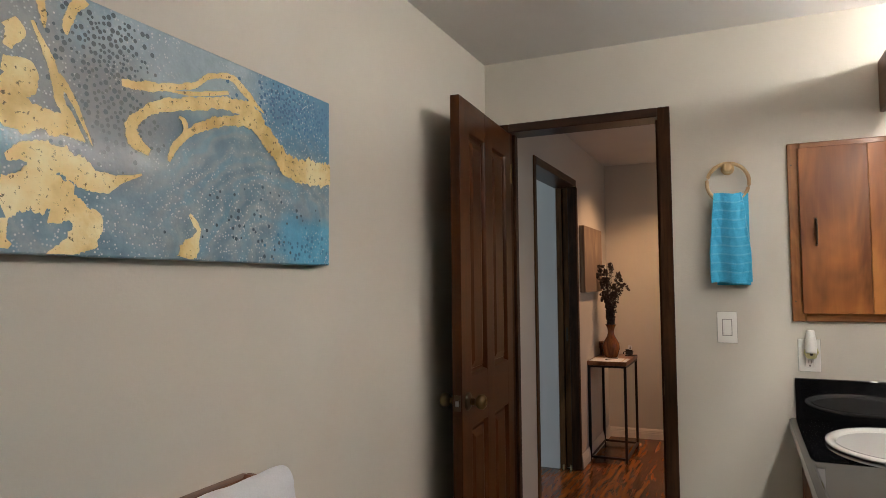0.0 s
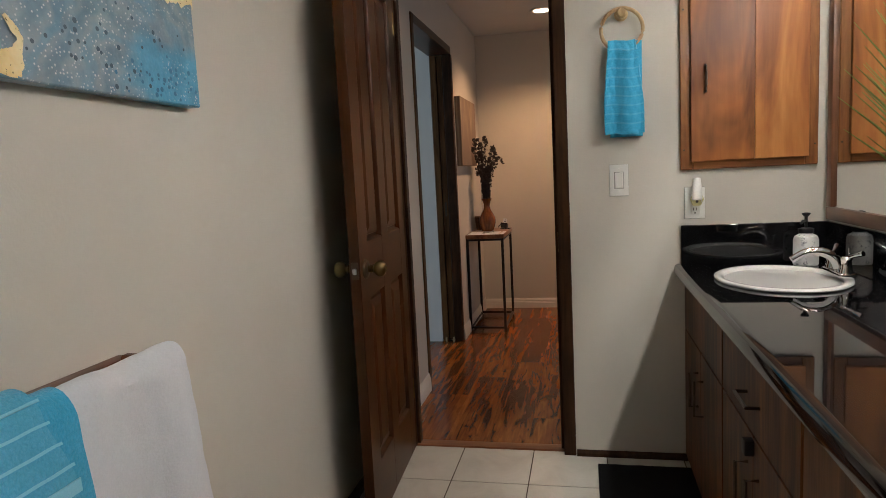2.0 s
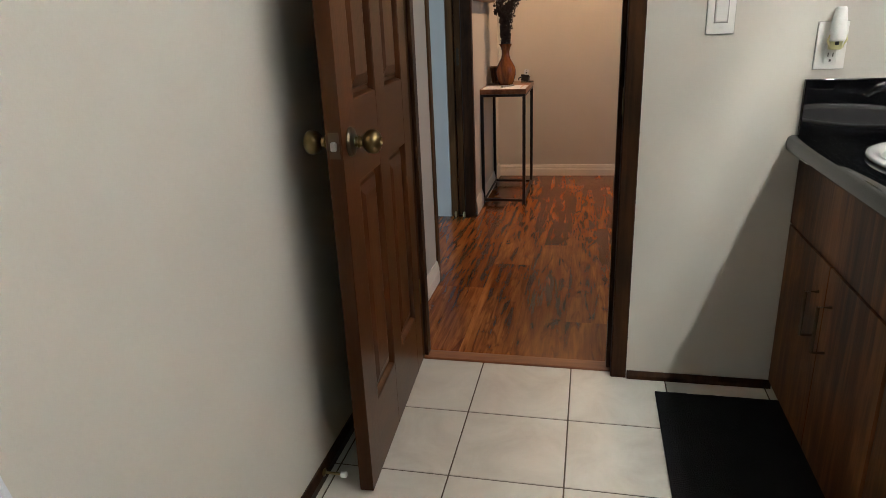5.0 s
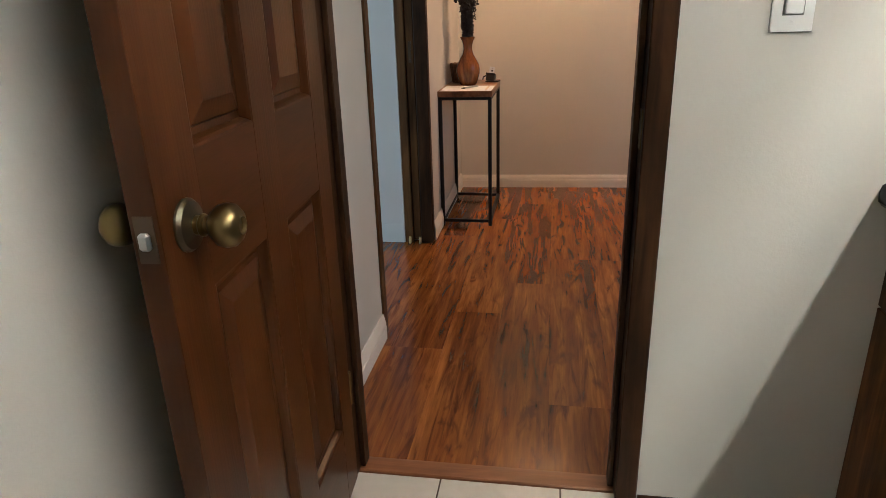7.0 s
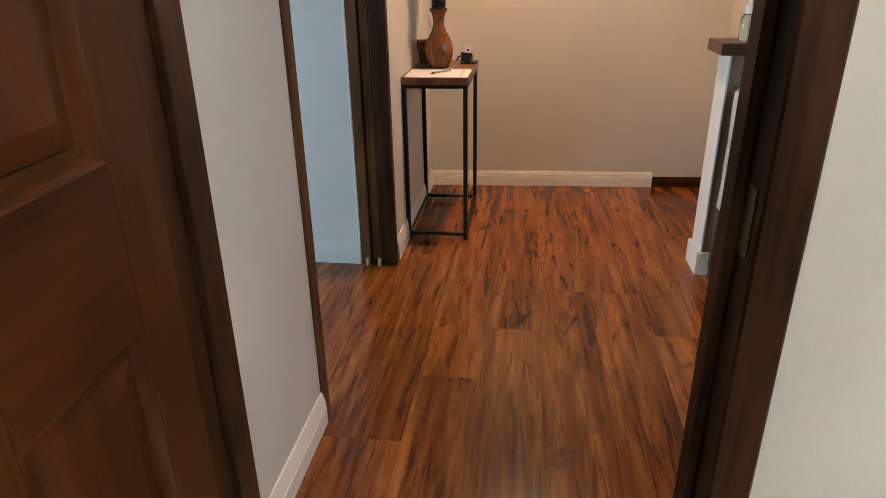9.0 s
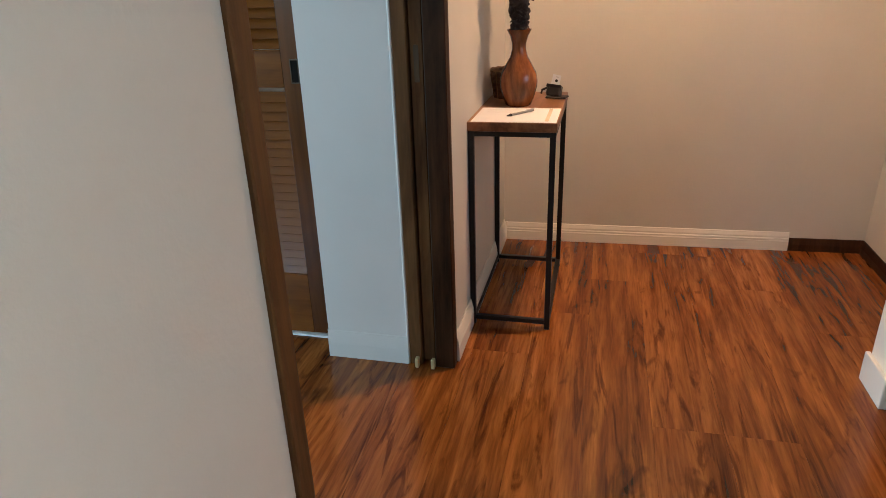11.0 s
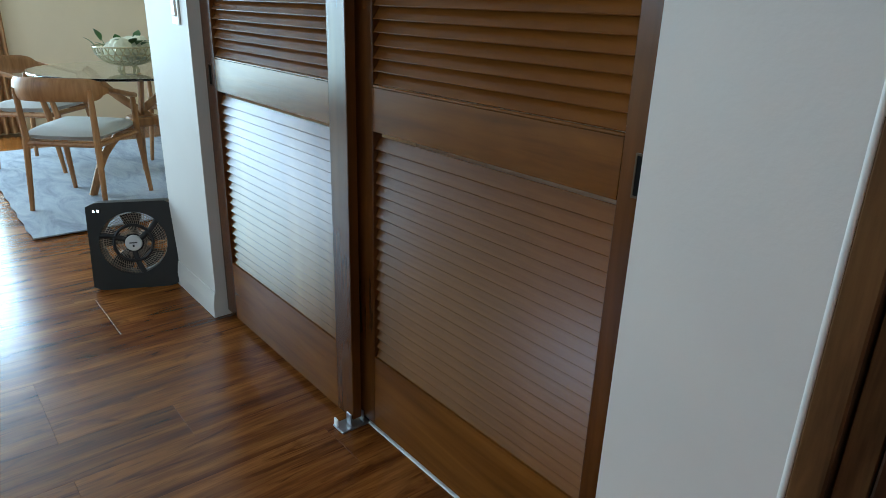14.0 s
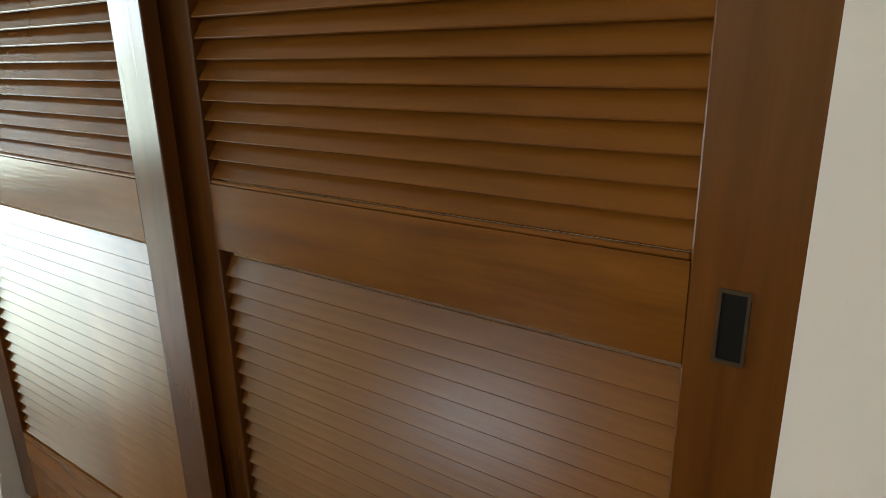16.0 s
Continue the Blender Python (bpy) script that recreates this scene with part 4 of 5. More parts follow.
def vanity_unit(y0, y1, handles, drawer_pull, lock):
    u = thing("vanity_unit", "dark walnut veneer vanity cabinet with bronze pulls", "cabinet", pose(0, 0, 0), "vanity units")
    part("body", boxes((0.212, 0.719, y0 + 0.001, y1 - 0.001, 0.0, 0.655)), M_VANITY, u)
    part("side_board", boxes((0.212, 0.719, y0 + 0.001, y0 + 0.016, 0.655, 0.778)), M_VANITY, u)
    part("side_board", boxes((0.212, 0.719, y1 - 0.016, y1 - 0.001, 0.655, 0.778)), M_VANITY, u)
    part("front_rail", boxes((0.212, 0.225, y0 + 0.016, y1 - 0.016, 0.655, 0.778)), M_VANITY, u)
    mid = (y0 + y1) / 2
    part("drawer_front", boxes((0.196, 0.212, y0 + 0.006, y1 - 0.004, 0.562, 0.757), bevel=0.0015), M_VANITY, u)
    for a, b, h in ((y0 + 0.006, mid - 0.0015, handles[0]), (mid + 0.0015, y1 - 0.004, handles[1])):
        d = part("door", boxes((0.196, 0.212, a, b, 0.030, 0.557), bevel=0.0015), M_VANITY, u)
        pull([(0.197, h, 0.470), (0.166, h, 0.470), (0.166, h, 0.345), (0.197, h, 0.345)], d)
    if drawer_pull:
        pull([(0.197, mid - 0.06, 0.650), (0.166, mid - 0.06, 0.650), (0.166, mid + 0.06, 0.650), (0.197, mid + 0.06, 0.650)], u)
    if lock:
        part("child_lock", boxes((0.172, 0.197, mid - 0.016, mid + 0.016, 0.512, 0.552), bevel=0.006, seg=2), M_BLACK, u, "black plastic catch")


vanity_unit(2.150, 2.879, (2.465, 2.565), False, False)
vanity_unit(1.430, 2.146, (1.735, 1.840), True, True)
vanity_unit(0.710, 1.426, (1.015, 1.120), True, False)
vanity_unit(-0.01, 0.706, (0.295, 0.400), True, False)


# counter with its cut-out, rolled edge and backsplashes
def counter():
    c = thing("vanity_counter", "glossy black vanity counter with low backsplashes", "counter", pose(0, 0, 0))
    bm = boxes((0.185, 0.719, -0.02, 2.12, 0.779, 0.820))
    n, x0, x1, y0, y1 = 48, 0.185, 0.719, 2.12, 2.879
    inner, outer = [], []
    for i in range(n):
        a = 2 * math.pi * (i + 0.5) / n
        ca, sa = math.cos(a), math.sin(a)
        inner.append((0.445 + 0.185 * ca, 2.49 + 0.235 * sa))
        k = min(((x1 - 0.445) if ca > 0 else (0.445 - x0)) / max(abs(ca), 1e-6), ((y1 - 2.49) if sa > 0 else (2.49 - y0)) / max(abs(sa), 1e-6))
        outer.append((0.445 + k * ca, 2.49 + k * sa))
    rows = [[bm.verts.new((x, y, z)) for x, y in ring] for ring, z in ((outer, 0.779), (outer, 0.820), (inner, 0.820), (inner, 0.779))]
    for a, b in ((0, 1), (1, 2), (2, 3), (3, 0)):
        for i in range(n):
            j = (i + 1) % n
            bm.faces.new((rows[a][i], rows[a][j], rows[b][j], rows[b][i]))
    for cx, cy in ((x0, y0), (x1, y0), (x1, y1), (x0, y1)):
        near = sorted(range(n), key=lambda i: (outer[i][0] - cx) ** 2 + (outer[i][1] - cy) ** 2)[:2]
        bm.faces.new((rows[1][near[0]], rows[1][near[1]], bm.verts.new((cx, cy, 0.820))))
    part("top", bm, M_STONE, c, smooth=None)
    bm = bmesh.new()
    prof = [(0.185, 0.772), (0.166, 0.773), (0.158, 0.782), (0.156, 0.800), (0.160, 0.815), (0.170, 0.8215), (0.185, 0.8212)]
    ends = [[bm.verts.new((x, y, z)) for x, z in prof] for y in (-0.02, 2.879)]
    for i in range(len(prof)):
        j = (i + 1) % len(prof)
        bm.faces.new((ends[0][i], ends[0][j], ends[1][j], ends[1][i]))
    bm.faces.new(ends[0]), bm.faces.new(ends[1][::-1])
    part("rolled_edge", bm, M_EDGE, c)
    part("backsplash", boxes((0.183, 0.704, 2.861, 2.879, 0.8205, 0.976), bevel=0.002), M_STONE, c, smooth=None)
    part("backsplash", boxes((0.705, 0.7195, -0.02, 2.879, 0.8205, 0.976), bevel=0.002), M_STONE, c, smooth=None)


counter()


def washbasin():
    s = thing("washbasin", "oval white ceramic drop-in washbasin in a black counter", "sink", pose(0.445, 2.49, 0.8205))
    prof = [(0.86, 0.0), (0.985, 0.0003), (1.0, 0.005), (0.990, 0.0105), (0.95, 0.0125), (0.88, 0.0105), (0.85, 0.004), (0.81, -0.015), (0.74, -0.05), (0.62, -0.09), (0.42, -0.118), (0.14, -0.130), (0.02, -0.131)]
    bm = lathe(prof, 48)
    bm.transform(Matrix.Diagonal((0.205, 0.258, 1.0, 1)))
    part("bowl", bm, M_CERAMIC, s, smooth=60)
    part("drain", lathe([(0.020, -0.1305), (0.020, -0.1275), (0.013, -0.1270), (0.010, -0.128)], 20), M_CHROME, s)
    return s


washbasin()


def faucet():
    f = thing("faucet", "chrome bathroom faucet with two lever handles", "faucet", pose(0.615, 2.475, 0.838))
    part("base_plate", boxes((-0.026, 0.026, -0.085, 0.085, -0.003, 0.014), bevel=0.008, seg=3), M_CHROME, f)
    line = smooth_line([(0.005, 0, 0.01), (-0.012, 0, 0.050), (-0.05, 0, 0.074), (-0.10, 0, 0.073), (-0.142, 0, 0.050)], 6)
    part("spout", rod(line, [0.019 - 0.008 * i / (len(line) - 1) for i in range(len(line))], 14, 1.15), M_CHROME, f)
    for y in (-0.062, 0.062):
        h = part("handle", lathe([(0.022, 0.012), (0.017, 0.03), (0.014, 0.05), (0.017, 0.058), (0.010, 0.066)], 18, (0, y, 0)), M_CHROME, f)
        part("lever", rod([(0, y, 0.060), (0.015, y * 1.3, 0.070), (0.030, y * 1.75, 0.080)], [0.007, 0.006, 0.0085], 10), M_CHROME, h)
    part("lift_rod", rod([(0.03, 0, 0.01), (0.03, 0, 0.085)], [0.003, 0.003]), M_CHROME, f)


faucet()


def soap_dispenser():
    s = thing("soap_dispenser", "white speckled soap bottle with a black pump", "soap dispenser", pose(0.615, 2.80, 0.8205) @ Matrix.Scale(1.1, 4))
    m, n, l, b = mat("speckled_ceramic", 0.35)
    v = coords(n, l, (1, 1, 1))
    l.new(ramp(n, l, noise_tex(n, l, v, 45, 5, 0.7), [(0.34, (0.16, 0.17, 0.19)), (0.44, (0.74, 0.73, 0.71)), (0.6, (0.80, 0.79, 0.77))]), b.inputs["Base Color"])
    part("bottle", lathe([(0.036, 0.0), (0.039, 0.004), (0.039, 0.085), (0.035, 0.098), (0.022, 0.106), (0.021, 0.112)], 28), m, s)
    part("collar", lathe([(0.024, 0.110), (0.024, 0.124), (0.012, 0.128)], 20), M_BLACK, s)
    part("pump_stem", lathe([(0.0055, 0.126), (0.0055, 0.172)], 12), M_BLACK, s)
    part("pump_head", lathe([(0.007, 0.165), (0.013, 0.172), (0.014, 0.177), (0.004, 0.179)], 14), M_BLACK, s)
    part("nozzle", rod([(0, 0, 0.150), (-0.014, -0.012, 0.152), (-0.022, -0.018, 0.142)], 0.004), M_BLACK, s)


soap_dispenser()


def grass_plant():
    g = thing("potted_grass", "potted ornamental grass with long yellow-green blades", "plant", pose(0.60, 1.62, 0.8205))
    part("pot", lathe([(0.050, 0.0), (0.055, 0.004), (0.068, 0.11), (0.066, 0.114), (0.058, 0.108), (0.05, 0.095), (0.01, 0.095)], 24), M_BLACK, g, "small black pot")
    rnd = random.Random(11)
    for k in range(240):
        a, lean, h = rnd.uniform(0, 2 * math.pi), rnd.uniform(0.05, 0.28), rnd.uniform(0.36, 0.66)
        if math.cos(a) > -0.1:
            lean = min(lean, 0.09)
        ca, sa = math.cos(a), math.sin(a)
        pts, w = [], rnd.uniform(0.0028, 0.0054)
        for i in range(7):
            t = i / 6
            r = 0.02 + lean * t ** 1.8
            pts.append((r * ca, r * sa, 0.09 + h * (t - 0.18 * lean * t ** 3)))
        part("blade", rod(pts, [w, w, w, w * 0.9, w * 0.75, w * 0.5, w * 0.12], 4, 0.3, (ca, sa, 0)), M_GRASS, g)


grass_plant()

# bath mat
bm_mat = sheet(lambda u, v: (-0.160 + 0.39 * u, 2.085 + 0.705 * v, 0.0075 + 0.0015 * noise.noise((u * 8, v * 14, 0))), 26, 40, 0.006)
bath_mat = single("bath_mat", bm_mat, M_MAT, "plain black rectangular bath mat on the tiles", "bath mat")


# ---- hall ----
def console_table():
    t = thing("console_table", "narrow tall table with acacia top and black iron legs", "table", pose(-0.935, 5.326, 0))
    part("tabletop", boxes((-0.147, 0.147, -0.295, 0.295, 0.719, 0.750), bevel=0.004, seg=2), M_TOP, t)
    q, L, W = 0.0095, 0.280, 0.134
    for x in (-W, W):
        for y in (-L, L):
            part("leg", boxes((x - q, x + q, y - q, y + q, 0.0, 0.703), bevel=0.0015), M_IRON, t)
    for z0 in (0.0215, 0.703):
        for x in (-W, W):
            part("side_rail", boxes((x - q, x + q, -L + q if z0 < 0.7 else -L - q, L - q if z0 < 0.7 else L + q, z0 - 0.0005, z0 + 0.0155), bevel=0.001), M_IRON, t)
        for y in (-L, L):
            part("end_rail", boxes((-W + q, W - q, y - q, y + q, z0 - 0.0005, z0 + 0.0150), bevel=0.001), M_IRON, t)


console_table()


def vase_with_branches():
    v = thing("vase", "turned reddish wooden vase holding dark dried branches", "vase", pose(-0.950, 5.335, 0.750))
    prof = [(0.036, 0.0), (0.041, 0.004), (0.050, 0.030), (0.0585, 0.065), (0.060, 0.085), (0.055, 0.115), (0.042, 0.145), (0.030, 0.170), (0.0245, 0.195), (0.025, 0.215), (0.032, 0.240), (0.042, 0.258), (0.043, 0.262), (0.039, 0.262), (0.028, 0.242), (0.02, 0.22), (0.002, 0.21)]
    part("body", lathe([(r * (1.13 - 0.13 * min(1, max(0, (z - 0.12) / 0.08))), z) for r, z in prof], 32), M_VASE, v, smooth=60)
    rnd = random.Random(21)
    for k in range(24):
        a, lean, h = rnd.uniform(0, 2 * math.pi), rnd.uniform(0.02, 0.135), rnd.uniform(0.20, 0.52)
        ca, sa = math.cos(a), math.sin(a)
        if ca < -0.3:
            lean = min(lean, 0.09)
        pts = smooth_line([(0, 0, 0.215), (0.016 * ca, 0.016 * sa, 0.27), (lean * 0.5 * ca, lean * 0.5 * sa, 0.26 + h * 0.55), (lean * ca + rnd.uniform(-0.02, 0.02), lean * sa, 0.26 + h), (lean * 1.35 * ca, lean * 1.35 * sa, 0.26 + h * rnd.uniform(0.86, 1.02))], 5)
        stem = part("stem", rod(pts, 0.0018, 5), M_TWIG, v)
        bm = bmesh.new()
        for i, p in enumerate(pts[4:]):
            for _ in range(5):
                r = rnd.uniform(0.0035, 0.0082)
                c = Vector(p) + Vector((rnd.uniform(-1, 1), rnd.uniform(-1, 1), rnd.uniform(-1, 1))) * 0.011
                bmesh.ops.create_icosphere(bm, subdivisions=1, radius=r, matrix=Matrix.Translation(c) @ Euler((rnd.random() * 3, rnd.random() * 3, 0)).to_matrix().to_4x4() @ Matrix.Diagonal((1.5, 1.1, 0.4, 1)))
        tagged(part("dried_leaves", bm, M_TWIG, stem), kind="stuff")
    bm = bmesh.new()
    for _ in range(70):
        a, r, z = rnd.uniform(0, 6.28), rnd.uniform(0.0, 0.034), rnd.uniform(0.265, 0.43)
        bmesh.ops.create_icosphere(bm, subdivisions=1, radius=rnd.uniform(0.008, 0.014), matrix=Matrix.Translation((r * math.cos(a), r * math.sin(a), z)) @ Euler((rnd.random() * 3, rnd.random() * 3, 0)).to_matrix().to_4x4() @ Matrix.Diagonal((1.4, 0.8, 0.35, 1)))
    tagged(part("leaf_cluster", bm, M_TWIG, v, "dense dark dried leaves", smooth=None), kind="stuff")


vase_with_branches()


M_CANE = plain("light_cane", (0.22, 0.11, 0.045), 0.5, 0, 0.5, 90, 0.4)


def small_basket():
    b = thing("wicker_basket", "small brown woven basket on the console table", "basket", pose(-1.022, 5.487, 0.750))
    for k in range(9):
        z, r = 0.006 + 0.0115 * k, 0.036 + 0.0016 * k
        pts = [((r + 0.0022 * math.sin(i * 9 * math.pi / 18 + k * math.pi)) * math.cos(i * math.pi / 18), (r + 0.0022 * math.sin(i * 9 * math.pi / 18 + k * math.pi)) * math.sin(i * math.pi / 18), z) for i in range(37)]
        part("weave", rod(pts, 0.0062, 6), M_BASKET, b)
    for k in range(12):
        a = 2 * math.pi * k / 12
        part("stake", rod([((0.041 + 0.0016 * i) * math.cos(a), (0.041 + 0.0016 * i) * math.sin(a), 0.004 + 0.0125 * i) for i in range(9)], 0.0024, 6), M_CANE, b)
    part("rim", rod([(0.050 * math.cos(i * math.pi / 18), 0.050 * math.sin(i * math.pi / 18), 0.106 + 0.002 * math.sin(i * 2.1)) for i in range(37)], 0.0058, 6), M_CANE, b)
    part("bottom", lathe([(0.034, 0.0), (0.034, 0.006)], 20), M_BASKET, b)


small_basket()


def card_stand():
    c = thing("card_stand", "small black easel stand holding a white card", "card holder", pose(-0.832, 5.490, 0.750, 0, 0, -12))
    grey = plain("stand_grey", (0.035, 0.033, 0.030), 0.35, 0, 0.3, 90, 0.3)
    part("base", boxes((-0.030, 0.050, -0.026, 0.026, 0.0, 0.007), bevel=0.003), M_BLACK, c)
    bm = boxes((-0.030, 0.024, -0.022, 0.012, 0.0, 0.040), bevel=0.004)
    bm.transform(pose(0, 0, 0.006, -12, 5, 0))
    part("block", bm, grey, c)
    bm = boxes((-0.032, 0.026, -0.026, -0.021, 0.030, 0.042), bevel=0.002)
    bm.transform(pose(0, 0, 0.006, -12, 5, 0))
    part("front_lip", bm, M_BLACK, c)
    arm = rod([(-0.030, 0.004, 0.036), (-0.052, 0.008, 0.026), (-0.056, 0.012, 0.012)], 0.004, 8)
    part("side_arm", arm, M_BLACK, c)
    lean = pose(0, -0.006, 0.040, -14, 9, 0)
    bm = boxes((-0.016, 0.016, -0.001, 0.0, 0.0, 0.046))
    bm.transform(lean)
    card = part("card", bm, M_PAPER, c, "white card with a dark emblem", None)
    bm = lathe([(0.0055, 0.0), (0.0055, 0.0006), (0.0005, 0.0007)], 12)
    bm.transform(lean @ pose(0.002, -0.0012, 0.024, 90))
    part("emblem", bm, M_BLACK, card, "", None)
    bm = boxes((-0.003, 0.007, -0.0020, -0.0012, 0.037, 0.039))
    bm.transform(lean)
    part("print_bar", bm, M_GAP, card, "", None)


card_stand()

paper = single("paper_sheet", sheet(lambda u, v: (-1.068 + 0.276 * u, 5.034 + 0.238 * v, 0.7512 + 0.0006 * noise.noise((u * 4, v * 4, 0))), 12, 12, 0.0006), M_PAPER, "white paper form lying on the console table", "paper", smooth=None)
for k in range(3):
    part("text_line", boxes((-1.04, -0.95 + 0.02 * k, 5.225 - 0.02 * k, 5.228 - 0.02 * k, 0.7526, 0.7529)), plain("faint_print", (0.62, 0.60, 0.58), 0.8), paper, "", None)
part("tan_strip", boxes((-0.830, -0.818, 5.05, 5.255, 0.7524, 0.7527)), plain("tan_print", (0.60, 0.52, 0.42), 0.8, 0, 0.3, 60), paper, "faded tan strip printed on the paper", None)
pen = thing("pen", "grey ballpoint pen lying on the paper", "pen", pose(-0.915, 5.165, 0.757, 0, 0, 54))
part("barrel", rod([(-0.055, 0, 0), (0.055, 0, 0)], [0.0042, 0.0042], 12), plain("pen_grey", (0.22, 0.23, 0.24), 0.3), pen)
part("grip", rod([(-0.074, 0, 0), (-0.055, 0, 0)], [0.002, 0.0050], 12), M_BLACK, pen)
part("clip", boxes((0.02, 0.068, -0.0015, 0.0015, 0.005, 0.0065)), M_STEEL, pen)

canvas = thing("hall_canvas", "brown and grey abstract canvas on the hall wall", "painting", pose(-1.08, 5.17, 1.52))
part("canvas", boxes((0.0, 0.040, -0.33, 0.33, -0.245, 0.255), bevel=0.003), M_CANVAS, canvas)

dl = thing("recessed_downlight", "recessed round ceiling downlight with warm glowing lens", "ceiling light", pose(-0.46, 5.18, H))
part("trim_ring", lathe([(0.062, 0.0), (0.082, -0.001), (0.084, -0.006), (0.066, -0.010), (0.060, -0.004)], 32), M_WHITE, dl)
part("lens", lathe([(0.059, -0.0100), (0.050, -0.0125), (0.002, -0.0126)], 28), M_DISC, dl, "warm glowing lens")

# half wall with its cap
structure("half_wall", boxes((0.195, 1.4, 4.765, 4.895, 0, 0.876)), M_PLASTER)
structure("half_wall_end_trim", boxes((0.186, 0.195, 4.758, 4.900, 0, 0.876), bevel=0.002), M_TRIM)
structure("half_wall_base_trim", boxes((0.172, 0.186, 4.748, 4.910, 0, 0.098), (0.186, 0.225, 4.748, 4.7645, 0, 0.098), bevel=0.002), M_TRIM)
structure("half_wall_cap", boxes((0.145, 1.4, 4.722, 4.925, 0.876, 0.920), bevel=0.006, seg=2), wood("cap_wood", (0.030, 0.012, 0.006), (0.060, 0.025, 0.012), (0.095, 0.042, 0.02), "x", 0.35, 0.1))


def spray_bottle():
    b = thing("hand_sanitizer", "clear green bottle with a white pump top", "bottle", pose(0.247, 4.825, 0.920))
    part("bottle", lathe([(0.021, 0.0), (0.023, 0.003), (0.023, 0.075), (0.017, 0.088), (0.010, 0.093)], 20), M_BOTTLE, b)
    part("cap", lathe([(0.012, 0.092), (0.013, 0.118), (0.006, 0.122), (0.0045, 0.150)], 16), M_WHITE, b)
    part("pump_head", boxes((-0.026, 0.010, -0.007, 0.007, 0.148, 0.158), bevel=0.003), M_WHITE, b)


spray_bottle()


def old_desk():
    d = thing("antique_desk", "worn antique desk with fluted posts and panelled sides", "desk", pose(0.205, 4.225, 0))
    W, D, T = 0.95, 0.50, 0.770

    def post(x, y):
        n = 40
        bm = bmesh.new()
        rings = []
        for z, s in ((0.0, 0.70), (0.02, 0.85), (0.045, 0.80), (0.06, 1.0), (0.66, 1.0), (0.68, 1.12), (0.73, 1.15), (0.742, 1.0)):
            ring = []
            for i in range(n):
                a = 2 * math.pi * i / n
                r = 0.026 * s * (1.0 - (0.10 if i % 4 < 2 else 0.0) * (0.06 <= z <= 0.67))
                ring.append(bm.verts.new((x + r * math.cos(a), y + r * math.sin(a), z)))
            rings.append(ring)
        for a, b in zip(rings, rings[1:]):
            for i in range(n):
                bm.faces.new((a[i], a[(i + 1) % n], b[(i + 1) % n], b[i]))
        bm.faces.new(rings[0][::-1]), bm.faces.new(rings[-1])
        part("fluted_post", bm, M_OLD, d, smooth=20)

    for x, y in ((0.028, 0.028), (W - 0.028, 0.028), (0.028, D - 0.028), (W - 0.028, D - 0.028)):
        post(x, y)
    part("desktop", boxes((-0.006, W, -0.006, D, 0.742, T), bevel=0.006, seg=2), M_OLD_DK, d)
    part("side_panel", boxes((0.022, 0.034, 0.05, D - 0.05, 0.16, 0.742)), M_PANEL, d)
    part("side_panel", boxes((W - 0.034, W - 0.022, 0.05, D - 0.05, 0.16, 0.742)), M_PANEL, d)
    part("bottom_rail", boxes((0.014, 0.042, 0.05, D - 0.05, 0.115, 0.160), bevel=0.005), M_OLD, d)
    part("lower_panel", boxes((0.024, 0.034, 0.05, D - 0.05, 0.030, 0.115)), M_PANEL, d)
    part("floor_rail", boxes((0.016, 0.042, 0.05, D - 0.05, 0.004, 0.030), bevel=0.004), M_OLD, d)
    part("top_rail", boxes((0.014, 0.042, 0.05, D - 0.05, 0.700, 0.742), bevel=0.004), M_OLD, d)
    part("back_panel", boxes((0.05, W - 0.05, D - 0.03, D - 0.018, 0.16, 0.742)), M_OLD_DK, d)
    part("apron", boxes((0.05, W - 0.05, 0.018, 0.034, 0.64, 0.742)), M_OLD_DK, d)


old_desk()


def runner():
    """A pale cloth that lies along the desk and hangs over its side."""
    x_edge, top = 0.193, 0.7745

    def place(u, v):
        s = v * 1.25
        y = 4.285 + 0.345 * u + 0.006 * noise.noise((s * 9, u * 2, 4.0))
        if s < 0.43:
            z = 0.340 + s
            return (x_edge - 0.006 - 0.010 * abs(noise.noise((u * 3.5, z * 5, 1.0))), y, z)
        if s < 0.47:
            a = (s - 0.43) / 0.04 * math.pi / 2
            return (x_edge + 0.004 - 0.010 * math.cos(a), y, 0.768 + 0.0075 * math.sin(a))
        return (x_edge + 0.004 + (s - 0.47), y, top + 0.0012 + 0.002 * abs(noise.noise((u * 4, s * 6, 7.0))))
    return single("table_runner", sheet(place, 34, 70, 0.003), M_LINEN, "pale worn linen runner hanging over the desk", "table runner")


runner()


def wooden_bowl():
    b = thing("wooden_bowl", "brown wooden bowl filled with white and woven balls", "bowl", pose(0.345, 4.42, 0.779))
    part("bowl", lathe([(0.045, 0.0), (0.075, 0.012), (0.098, 0.045), (0.108, 0.085), (0.104, 0.088), (0.096, 0.082), (0.086, 0.045), (0.06, 0.018), (0.002, 0.014)], 32), wood("bowl_wood", (0.05, 0.022, 0.010), (0.11, 0.05, 0.024), (0.17, 0.085, 0.042), "x", 0.45, 0, 1), b, smooth=60)
    rnd = random.Random(5)
    for k, (x, y, z, r) in enumerate(((-0.045, -0.02, 0.085, 0.030), (0.02, -0.045, 0.090, 0.032), (0.045, 0.025, 0.088, 0.031), (-0.02, 0.045, 0.088, 0.030), (0.0, 0.0, 0.118, 0.031))):
        part("ball", ball(bmesh.new(), (x, y, z), r, 16, 10), M_BLOOM if k == 0 else M_CERAMIC, b)


wooden_bowl()


